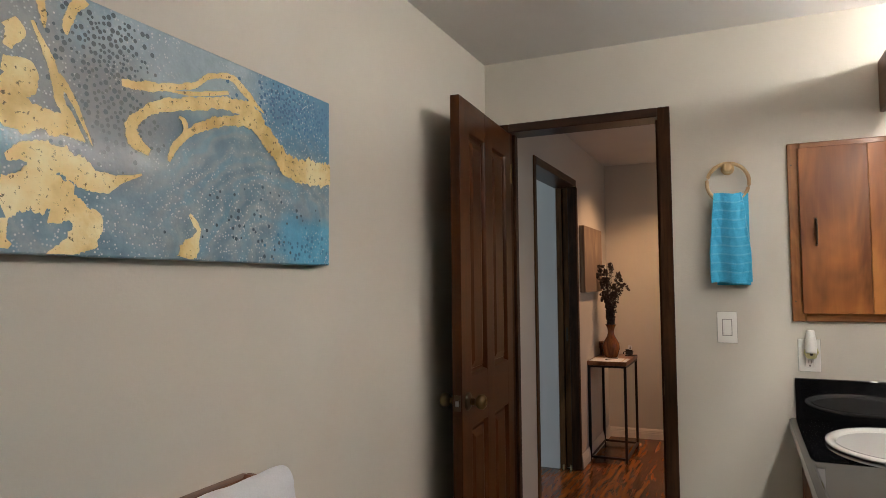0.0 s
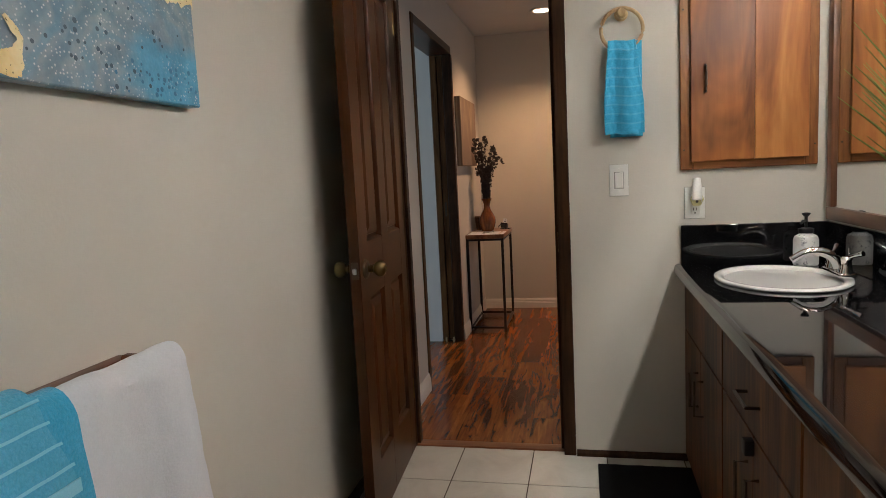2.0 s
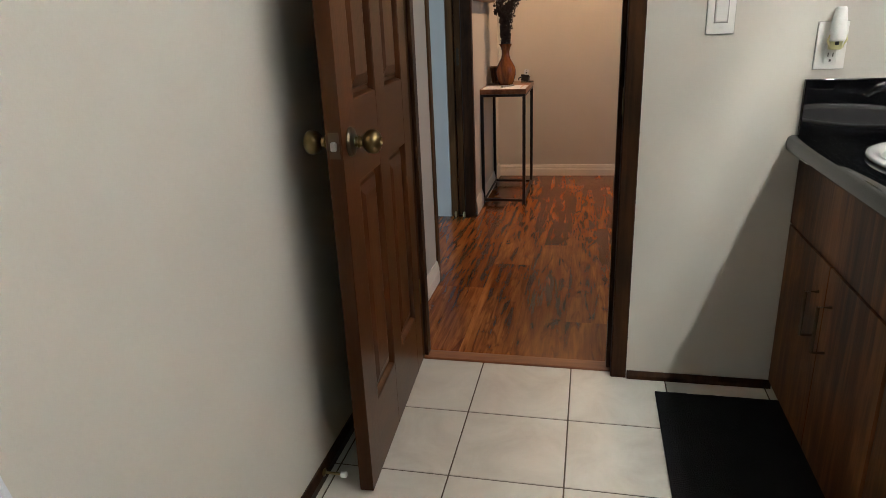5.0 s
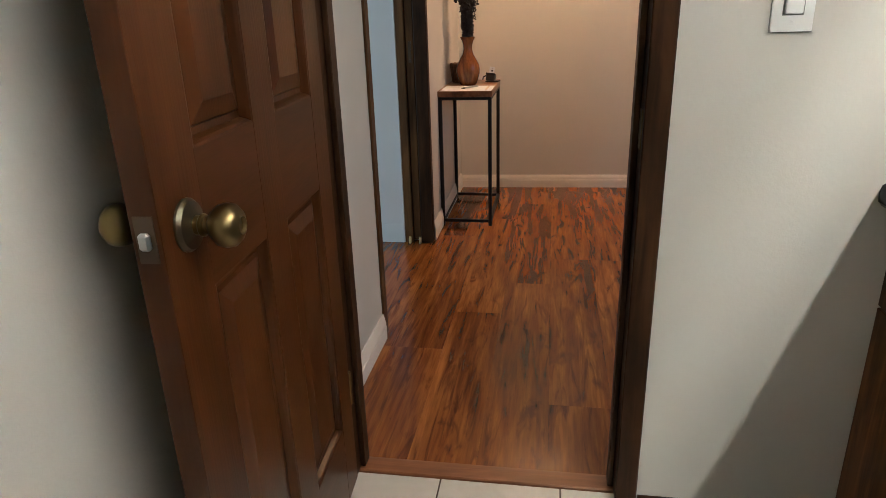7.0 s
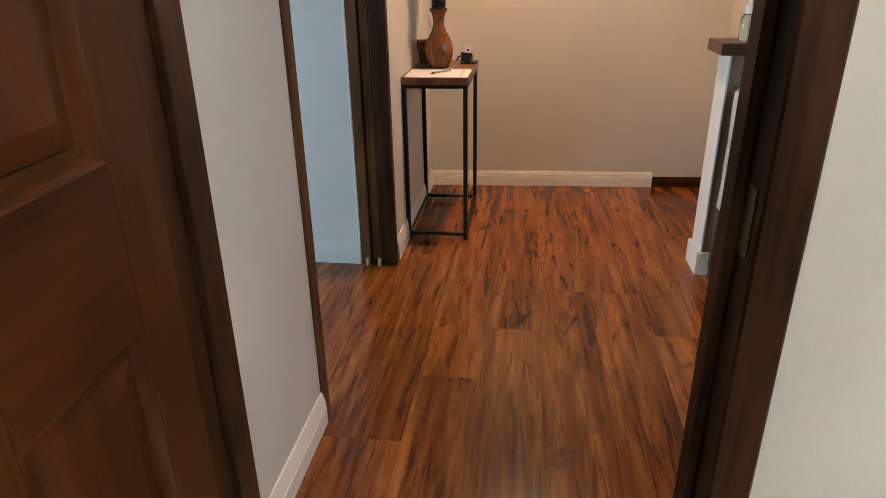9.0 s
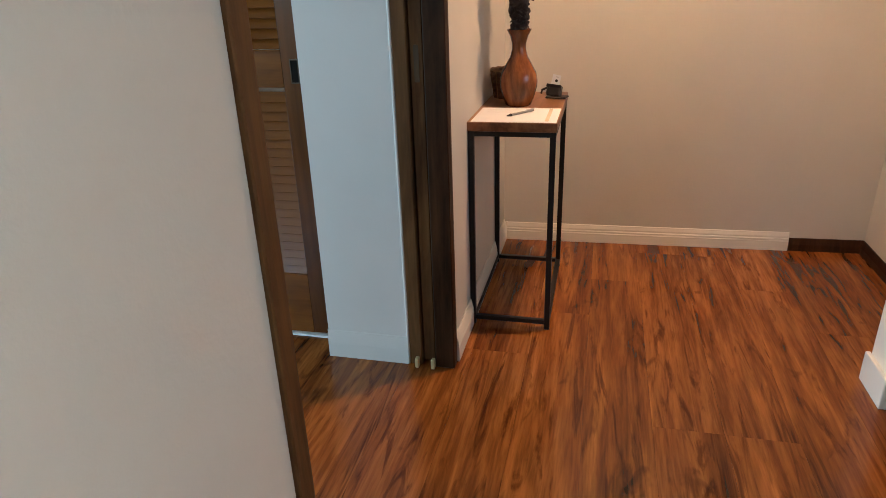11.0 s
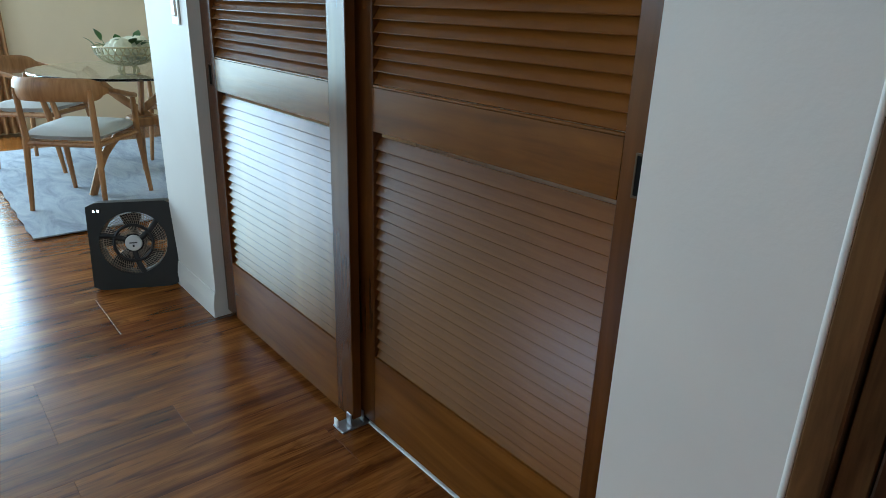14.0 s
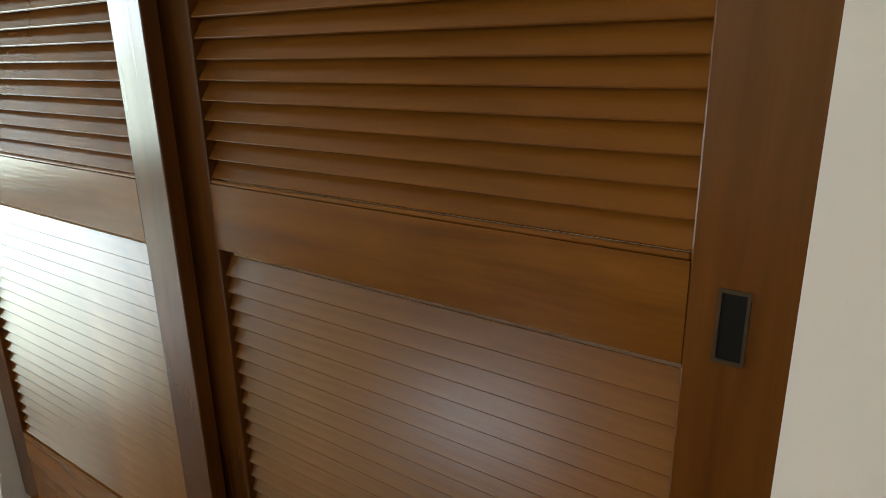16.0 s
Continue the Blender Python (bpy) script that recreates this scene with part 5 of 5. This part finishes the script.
def cabriole_stool():
    s = thing("stool", "dark old stool with curved legs under the desk", "stool", pose(0.62, 4.50, 0))
    for sx in (-1, 1):
        for sy in (-1, 1):
            line = smooth_line([(sx * 0.15, sy * 0.10, 0.0), (sx * 0.135, sy * 0.09, 0.02), (sx * 0.115, sy * 0.08, 0.10), (sx * 0.135, sy * 0.10, 0.25), (sx * 0.13, sy * 0.095, 0.36)], 5)
            part("leg", rod(line, [0.013 + 0.012 * i / (len(line) - 1) for i in range(len(line))], 10), M_OLD, s)
    part("seat", boxes((-0.18, 0.18, -0.13, 0.13, 0.36, 0.41), bevel=0.015, seg=2), M_OLD_DK, s)


cabriole_stool()


# ---- closet doors ----
# Shade of the pull's hollow put into the colour; the cup itself is flat.
M_CUP_SHADE = plain("cup_shade", (0.006, 0.005, 0.004), 0.8, 0, 0.3)
M_CUP_SHADE.node_tree.nodes["Principled BSDF"].inputs["Specular IOR Level"].default_value = 0.1


def louver_door(x0, x1, y, xa, xb, pull_at):
    """A sliding louvred door with its face at y; xa and xb bound the slats."""
    d = thing("louvered_door", "brown louvered wooden sliding closet door", "door", pose(0, 0, 0), "closet doors")
    T = 0.030
    part("stile", boxes((x0, xa, y, y + T, 0.022, 2.04), bevel=0.002), M_LOUVER_Z, d)
    part("stile", boxes((xb, x1, y, y + T, 0.022, 2.04), bevel=0.002), M_LOUVER_Z, d)
    for z0, z1 in ((0.022, 0.250), (0.888, 0.994), (1.93, 2.04)):
        part("rail", boxes((xa, xb, y + 0.0005, y + T - 0.0005, z0, z1)), M_LOUVER, d)
    part("bead", boxes((xa, xb, y + 0.001, y + 0.010, 0.994, 1.001), bevel=0.002), M_LOUVER, d)
    for z0, z1, half, tilt, low in ((0.250, 0.888, 0.0175, 65.5, 0.2645), (0.998, 1.93, 0.0192, 56, 1.0185)):
        bm = boxes((xa, xb, -half, half, -0.0023, 0.0023), bevel=0.0010)
        bm.transform(Matrix.Rotation(radians(tilt), 4, "X"))
        slat = mesh_of("slat", bm, M_LOUVER, 35)
        z = low
        while z < z1 - 0.008:
            ob = new("slat", slat)
            ob.parent = d
            ob.location = (0, y + 0.016, z)
            z += 0.0296
    if pull_at:
        p = part("recessed_pull", boxes((pull_at - 0.014, pull_at - 0.011, y - 0.0015, y, 0.900, 0.974), (pull_at + 0.011, pull_at + 0.014, y - 0.0015, y, 0.900, 0.974), (pull_at - 0.011, pull_at + 0.011, y - 0.0015, y, 0.900, 0.904), (pull_at - 0.011, pull_at + 0.011, y - 0.0015, y, 0.970, 0.974)), M_BRONZE, d, "dark recessed finger pull")
        part("cup", boxes((pull_at - 0.011, pull_at + 0.011, y - 0.0006, y + 0.0004, 0.904, 0.970)), M_CUP_SHADE, p)
    return d


louver_door(-2.430, -1.505, 4.835, -2.345, -1.613, -1.571)
louver_door(-3.334, -2.402, 4.796, -3.245, -2.490, -3.290)

guide = thing("floor_guide", "small steel floor guide between sliding doors", "door guide", pose(-2.415, 4.80, 0))
part("plate", boxes((-0.028, 0.028, -0.050, 0.070, 0.0, 0.006), bevel=0.001), M_STEEL, guide)
part("tab", boxes((-0.014, 0.012, -0.012, -0.007, 0.004, 0.042), bevel=0.002), M_STEEL, guide)
part("tab", boxes((-0.010, 0.016, 0.0275, 0.0325, 0.004, 0.042), bevel=0.002), M_STEEL, guide)
part("tab", boxes((-0.026, -0.006, -0.048, -0.042, 0.004, 0.030), bevel=0.002), M_WHITE, guide)
structure("door_track", boxes((-3.33, -1.51, 4.84, 4.866, -0.002, 0.006), bevel=0.001), plain("white_track", (0.82, 0.82, 0.80), 0.4, 0, 0.03))

sw2 = wall_plate("light_switch", "white light switch plate beside the closet doors", "light switch", -3.475, -3.405, 1.095, 1.215, 4.752)
part("rocker_gap", boxes((-0.0185, 0.0185, -0.0066, -0.004, -0.0335, 0.0335)), M_GAP, sw2, "", None)
part("rocker", boxes((-0.016, 0.016, -0.012, -0.005, -0.031, 0.031), bevel=0.002), M_WHITE, sw2)


# ---- dining room ----
M_WIRE = plain("grille_wire_metal", (0.27, 0.22, 0.18), 0.30, 0.8)


def box_fan():
    f = thing("box_fan", "square black floor fan leaning against the wall", "fan", pose(-3.805, 4.587, 0.0, 0, 0, 65.4) @ pose(0, 0, 0, -9))
    w, h, t = 0.172, 0.375, 0.085
    bm = bmesh.new()
    n = 40
    cz, R = 0.198, 0.135
    outer = []
    for i in range(n):
        a = 2 * math.pi * i / n
        c, s = math.cos(a), math.sin(a)
        k = 1 / max(abs(c) / w, abs(s) / (h / 2))
        outer.append((k * c, h / 2 + k * s))
    rows = []
    for y in (0.0, t):
        rows.append([bm.verts.new((x, y, z)) for x, z in outer])
    for y, r in ((0.0, R), (0.02, R * 0.97), (t, R * 0.97)):
        rows.append([bm.verts.new((r * math.cos(2 * math.pi * i / n), y, cz + r * math.sin(2 * math.pi * i / n))) for i in range(n)])
    for a, b in ((0, 1), (0, 2), (2, 3), (3, 4), (4, 1)):
        for i in range(n):
            j = (i + 1) % n
            bm.faces.new((rows[a][i], rows[a][j], rows[b][j], rows[b][i]))
    part("housing", bm, M_BLACK, f, smooth=30)
    part("hub", lathe([(0.034, 0.0), (0.034, 0.006), (0.030, 0.010), (0.002, 0.011)], 28), plain("hub_silver", (0.62, 0.62, 0.62), 0.35), f, "round silver hub badge").matrix_basis = pose(0, 0.006, cz, 90)
    part("badge_mark", boxes((-0.016, 0.016, -0.0055, -0.0045, cz - 0.001, cz + 0.004), (-0.004, 0.004, -0.0055, -0.0045, cz - 0.016, cz - 0.006)), M_BLACK, f, "", None)
    for k in range(72):
        a = 2 * math.pi * k / 72
        pts = [(r * math.cos(a + (r - 0.03) * 3.0), 0.006, cz + r * math.sin(a + (r - 0.03) * 3.0)) for r in (0.040, 0.065, 0.09, 0.115, 0.134)]
        part("grille_wire", rod(pts, 0.0013, 5), M_WIRE, f)
    for r, q, m in ((0.045, 0.0012, M_WIRE), (0.055, 0.0012, M_WIRE), (0.077, 0.0075, M_BLACK), (0.098, 0.0012, M_WIRE), (0.108, 0.0012, M_WIRE), (0.118, 0.0012, M_WIRE), (0.128, 0.0012, M_WIRE)):
        part("grille_ring", rod([(r * math.cos(a), 0.005, cz + r * math.sin(a)) for a in np.linspace(0, 2 * math.pi, 41)], q, 6), m, f)
    for a0 in (-88, 32, 152):
        pts = [(r * math.cos(radians(a0) + (r - 0.03) * 2.0), 0.004, cz + r * math.sin(radians(a0) + (r - 0.03) * 2.0)) for r in (0.030, 0.06, 0.09, 0.115, 0.136)]
        part("grille_spoke", rod(pts, 0.011, 8, 0.4), M_BLACK, f)
    for k in range(5):
        def blade(u, v, k=k):
            a = 2 * math.pi * (k + 0.62 * v) / 5
            r = 0.03 + 0.095 * u
            return (r * math.cos(a), 0.045 + 0.022 * (v - 0.5), cz + r * math.sin(a))
        part("blade", sheet(blade, 6, 6, 0.002), M_IRON, f)
    part("motor", lathe([(0.045, 0.0), (0.045, 0.03)], 20), M_BLACK, f).matrix_basis = pose(0, 0.075, cz, 90)
    part("rear_strut", boxes((-0.010, 0.010, 0.066, 0.080, cz - R, cz + R)), M_BLACK, f)
    part("display", boxes((-0.150, -0.112, -0.001, 0.0005, 0.330, 0.352), bevel=0.0004), M_IRON, f)
    for x in (-0.145, -0.128):
        part("display_digit", boxes((x, x + 0.008, -0.0022, -0.0012, 0.336, 0.346)), M_LED, f, "glowing pale blue digit", None)
    for x in (-0.13, 0.13):
        part("foot", boxes((x - 0.025, x + 0.025, 0.01, 0.075, -0.006, 0.004), bevel=0.002), M_BLACK, f)


box_fan()


def dining_chair():
    """Origin under the seat's middle; it faces +y, its curved back at -y."""
    c = thing("dining_chair", "oak armchair with curved back and light grey seat", "chair", Matrix.Identity(4), "dining chairs")
    arc = []
    for a in np.linspace(-78, 78, 33):
        r = radians(a)
        arc.append((0.262 * math.sin(r), -0.06 - 0.205 * math.cos(r), 0.690 - 0.012 * (abs(a) / 78) ** 2))
    rad = [0.020 + 0.044 * max(0.0, 1 - (abs(a) / 70) ** 8) for a in np.linspace(-78, 78, 33)]
    part("backrest", rod(arc, rad, 14, 0.30), M_OAK, c)
    for sx in (-1, 1):
        part("arm", rod(smooth_line([(sx * 0.252, -0.110, 0.682), (sx * 0.266, 0.00, 0.655), (sx * 0.268, 0.10, 0.632), (sx * 0.256, 0.19, 0.615)], 5), 0.015, 10), M_OAK, c)
        part("back_leg", rod([(sx * 0.215, -0.235, 0.0), (sx * 0.200, -0.195, 0.42), (sx * 0.205, -0.205, 0.69)], [0.013, 0.019, 0.015], 10), M_OAK, c)
        part("front_leg", rod([(sx * 0.245, 0.265, 0.0), (sx * 0.235, 0.205, 0.42), (sx * 0.253, 0.165, 0.625)], [0.013, 0.020, 0.014], 10), M_OAK, c)
        part("side_rail", rod([(sx * 0.200, -0.195, 0.385), (sx * 0.235, 0.21, 0.395)], 0.016, 8), M_OAK, c)
    part("front_rail", rod([(-0.235, 0.21, 0.395), (0.235, 0.21, 0.395)], 0.016, 8), M_OAK, c)
    part("rear_rail", rod([(-0.20, -0.195, 0.385), (0.20, -0.195, 0.385)], 0.016, 8), M_OAK, c)

    def cushion(sign):
        def fn(u, v):
            x, y = 2 * u - 1, 2 * v - 1
            e = max(abs(x), abs(y))
            k = 1 - 0.10 * (abs(x) * abs(y)) ** 2
            return (x * k * (0.225 + 0.02 * v), y * k * 0.225 + 0.015, 0.432 + sign * 0.044 * (1 - e ** 5) + 0.012 * v)
        return fn
    bm = sheet(cushion(1), 16, 16)
    low = sheet(cushion(-1), 16, 16)
    me = bpy.data.meshes.new("lower")
    low.to_mesh(me)
    bm.from_mesh(me)
    bpy.data.meshes.remove(me)
    low.free()
    bmesh.ops.remove_doubles(bm, verts=bm.verts[:], dist=0.0005)
    part("seat", bm, M_SEAT, c, "light grey upholstered seat", smooth=70)
    return c


RUG = 0.012
chair = dining_chair()
chair.matrix_world = pose(-5.26, 4.735, RUG, 0, 0, 49)
copy_thing(chair, pose(-6.42, 4.72, RUG, 0, 0, -42))
copy_thing(chair, pose(-6.15, 5.72, RUG, 0, 0, -138))
copy_thing(chair, pose(-5.22, 5.70, RUG, 0, 0, 116))


def dining_table():
    t = thing("dining_table", "round glass dining table on bent wooden legs", "table", pose(-5.50, 5.15, RUG))
    part("glass_top", lathe([(0.60, 0.728), (0.606, 0.732), (0.606, 0.738), (0.60, 0.742), (0.01, 0.742)][::1], 64), M_GLASS, t, "clear round glass top", None)
    for k in range(3):
        a = radians(-72 + 120 * k)
        ca, sa = math.cos(a), math.sin(a)
        line = smooth_line([(0.40 * ca, 0.40 * sa, 0.0), (0.28 * ca, 0.28 * sa, 0.25), (0.08 * ca, 0.08 * sa, 0.42), (-0.16 * ca, -0.16 * sa, 0.58), (-0.33 * ca, -0.33 * sa, 0.726)], 6)
        part("leg", rod(line, 0.026, 10, 0.7), M_OAK, t)
    part("hub_disc", lathe([(0.09, 0.39), (0.10, 0.40), (0.10, 0.44), (0.09, 0.45)], 24), M_OAK, t)


dining_table()


def bloom_bowl():
    b = thing("flower_bowl", "footed openwork glass bowl of cream blooms and leaves", "bowl", pose(-5.43, 5.09, RUG + 0.742) @ Matrix.Scale(1.05, 4))

    def side(a, t):
        r = 0.050 + 0.125 * math.sin(t * math.pi / 2) ** 0.9
        return (r * math.cos(a), r * math.sin(a), 0.030 + 0.105 * t ** 1.5)

    for k in range(26):
        for way in (-1, 1):
            pts = [side(2 * math.pi * k / 26 + way * 0.45 * t, t) for t in np.linspace(0, 1, 9)]
            part("lattice_strand", rod(pts, 0.0032, 6), M_BOWLGLASS, b)
    for t, q in ((0.0, 0.005), (0.35, 0.003), (0.7, 0.003), (1.0, 0.0045)):
        part("lattice_ring", rod([side(a, t) for a in np.linspace(0, 2 * math.pi, 49)], q, 8), M_BOWLGLASS, b)
    part("base", lathe([(0.002, 0.026), (0.052, 0.026), (0.052, 0.032), (0.002, 0.032)], 24), M_BOWLGLASS, b)
    for k in range(4):
        a = math.pi * (k / 2 + 0.25)
        part("foot", rod([(0.045 * math.cos(a), 0.045 * math.sin(a), 0.028), (0.062 * math.cos(a), 0.062 * math.sin(a), 0.0)], [0.007, 0.009], 8), M_BOWLGLASS, b)
    rnd = random.Random(9)
    for k in range(7):
        a = k * 2.4
        r = 0.02 + 0.085 * math.sqrt(k / 7)
        x, y, z, R = r * math.cos(a), r * math.sin(a), 0.110 + 0.018 * (k % 2), rnd.uniform(0.056, 0.068)
        bm = bmesh.new()
        bmesh.ops.create_icosphere(bm, subdivisions=3, radius=R, matrix=Matrix.Translation((x, y, z)))
        for v in bm.verts:
            d = v.co - Vector((x, y, z))
            v.co = Vector((x, y, z)) + d * (1 + 0.10 * math.sin(d.to_track_quat("Z", "Y").to_euler().z * 9) * (1 - abs(d.z) / R) + 0.10 * noise.noise(v.co * 60))
        part("bloom", bm, M_BLOOM, b, smooth=None)
    for k in range(15):
        a, r = rnd.uniform(0, 6.28), rnd.uniform(0.07, 0.16)
        tilt = rnd.uniform(-60, 10)
        L = rnd.uniform(0.06, 0.10)
        bm = sheet(lambda u, v: (L * u, 0.024 * math.sin(math.pi * min(1, u * 1.05)) * (2 * v - 1), 0.012 * math.sin(3 * u)), 6, 2, 0.0012)
        bm.transform(Matrix.Translation((r * math.cos(a), r * math.sin(a), 0.14 + rnd.uniform(-0.02, 0.04))) @ Euler((0, radians(tilt), a)).to_matrix().to_4x4())
        part("leaf", bm, M_LEAF, b)


bloom_bowl()

rug = sheet(lambda u, v: (-4.70 - 2.35 * u, 4.335 + 2.25 * v + 0.004 * math.sin(u * 60), 0.008 + 0.001 * noise.noise((u * 20, v * 20, 0))), 60, 50, 0.007)
single("area_rug", rug, M_RUG, "large mottled blue-grey rug under the dining table", "rug")


def curtain():
    def fold(u, v):
        y = 4.45 + 0.31 * u
        return (-7.80 + 0.030 * math.sin(u * 34) + 0.008 * math.sin(u * 23 + v * 2), y, 0.02 + 2.25 * v)
    c = thing("curtain", "tan pleated floor-length curtain beside the window", "curtain", pose(0, 0, 0))
    part("fabric", sheet(fold, 140, 6, 0.003), M_CURTAIN, c, smooth=60)
    part("curtain_rod", rod([(-7.80, 1.0, 2.28), (-7.80, 4.8, 2.28)], 0.012, 10), M_BRONZE, c)


curtain()


def glazed_door(name, x, y0, y1, along_x, z1, z0=0.0):
    """Window frame with two panes, set in its wall opening."""
    w = structure(name, boxes((x - 0.10, x - 0.05, y0, y0 + 0.05, z0, z1)) if not along_x else boxes((y0, y0 + 0.05, x - 0.09, x - 0.04, z0, z1)), M_TRIM)
    spans = ((y1 - 0.05, y1, z0, z1), (y0 + 0.05, y1 - 0.05, z0, z0 + 0.05), (y0 + 0.05, y1 - 0.05, z1 - 0.05, z1), ((y0 + y1) / 2 - 0.03, (y0 + y1) / 2 + 0.03, z0 + 0.05, z1 - 0.05))
    for a, b, c, d in spans:
        part("window_frame", boxes((x - 0.10, x - 0.05, a, b, c, d)) if not along_x else boxes((a, b, x - 0.09, x - 0.04, c, d)), M_TRIM, w)


glazed_door("window_1", -7.88, 1.2, 4.5, False, 2.1)
glazed_door("window_3", 1.52, 3.1, 4.5, False, 2.05, 0.95)
glazed_door("window_2", 0.0, -5.05, -3.75, True, 2.12, 1.50)


# ---- floor pieces, last ----
def lay_planks():
    floor = tagged(new("floor"), "reddish-brown wood plank floor with dark streaks", "", "", "structure")
    rnd = random.Random(3)
    PW, PL, G = 0.192, 1.26, 0.00015
    meshes = {}

    def plank(x, y, w, ln):
        key = (round(w, 3), round(ln, 3))
        if key not in meshes:
            bm = bmesh.new()
            b = 0.0004
            low = [bm.verts.new((sx * (w / 2 - G), sy * (ln / 2 - G), -0.011)) for sx, sy in ((-1, -1), (1, -1), (1, 1), (-1, 1))]
            mid = [bm.verts.new((sx * (w / 2 - G), sy * (ln / 2 - G), -b)) for sx, sy in ((-1, -1), (1, -1), (1, 1), (-1, 1))]
            top = [bm.verts.new((sx * (w / 2 - G - b), sy * (ln / 2 - G - b), 0.0)) for sx, sy in ((-1, -1), (1, -1), (1, 1), (-1, 1))]
            for p, q in ((low, mid), (mid, top)):
                for i in range(4):
                    bm.faces.new((p[i], p[(i + 1) % 4], q[(i + 1) % 4], q[i]))
            bm.faces.new(top)
            meshes[key] = mesh_of("plank", bm, M_FLOOR)
        ob = new("plank", meshes[key])
        ob.parent = floor
        ob.location = (x, y, 0)

    def field(x0, x1, y0, y1):
        x = x0
        while x < x1 - 0.01:
            w = min(PW, x1 - x)
            y = y0
            first = PL * (0.25 + 0.25 * rnd.randrange(4))
            while y < y1 - 0.01:
                ln = min(first if y == y0 else PL, y1 - y)
                plank(x + w / 2, y + ln / 2, w, ln)
                y += ln
            x += w

    field(-1.23, 1.40, 2.972, 6.0)
    field(-3.79, -1.23, 0.0, 6.0)
    field(-7.9, -3.79, 1.5, 7.5)
    bm = bmesh.new()
    box(bm, -7.9, -3.79, 0.0, 1.5, -0.011, 0.0)
    part("far_boards", bm, M_FLOOR, floor)


lay_planks()


def lay_tiles():
    floor = structure("bathroom_floor", boxes((-1.08, 0.72, -1.5, 2.912, -0.011, -0.003)), M_GROUT, "off-white square ceramic floor tiles with dark grout")
    P, G = 0.3095, 0.0042
    xs = [-1.08] + [-0.740 + P * k for k in range(-1, 5)] + [0.72]
    ys = [-1.5 + 0.0] + [2.594 - P * k for k in range(12, -1, -1)] + [2.912]
    made = {}
    for x0, x1 in zip(xs, xs[1:]):
        for y0, y1 in zip(ys, ys[1:]):
            w, d = x1 - x0 - G, y1 - y0 - G
            if w < 0.02 or d < 0.02:
                continue
            key = (round(w, 3), round(d, 3))
            if key not in made:
                made[key] = mesh_of("tile", boxes((-w / 2, w / 2, -d / 2, d / 2, -0.0025, 0.0), bevel=0.0012), M_TILE)
            ob = new("tile", made[key])
            ob.parent = floor
            ob.location = ((x0 + x1) / 2, (y0 + y1) / 2, 0)


lay_tiles()
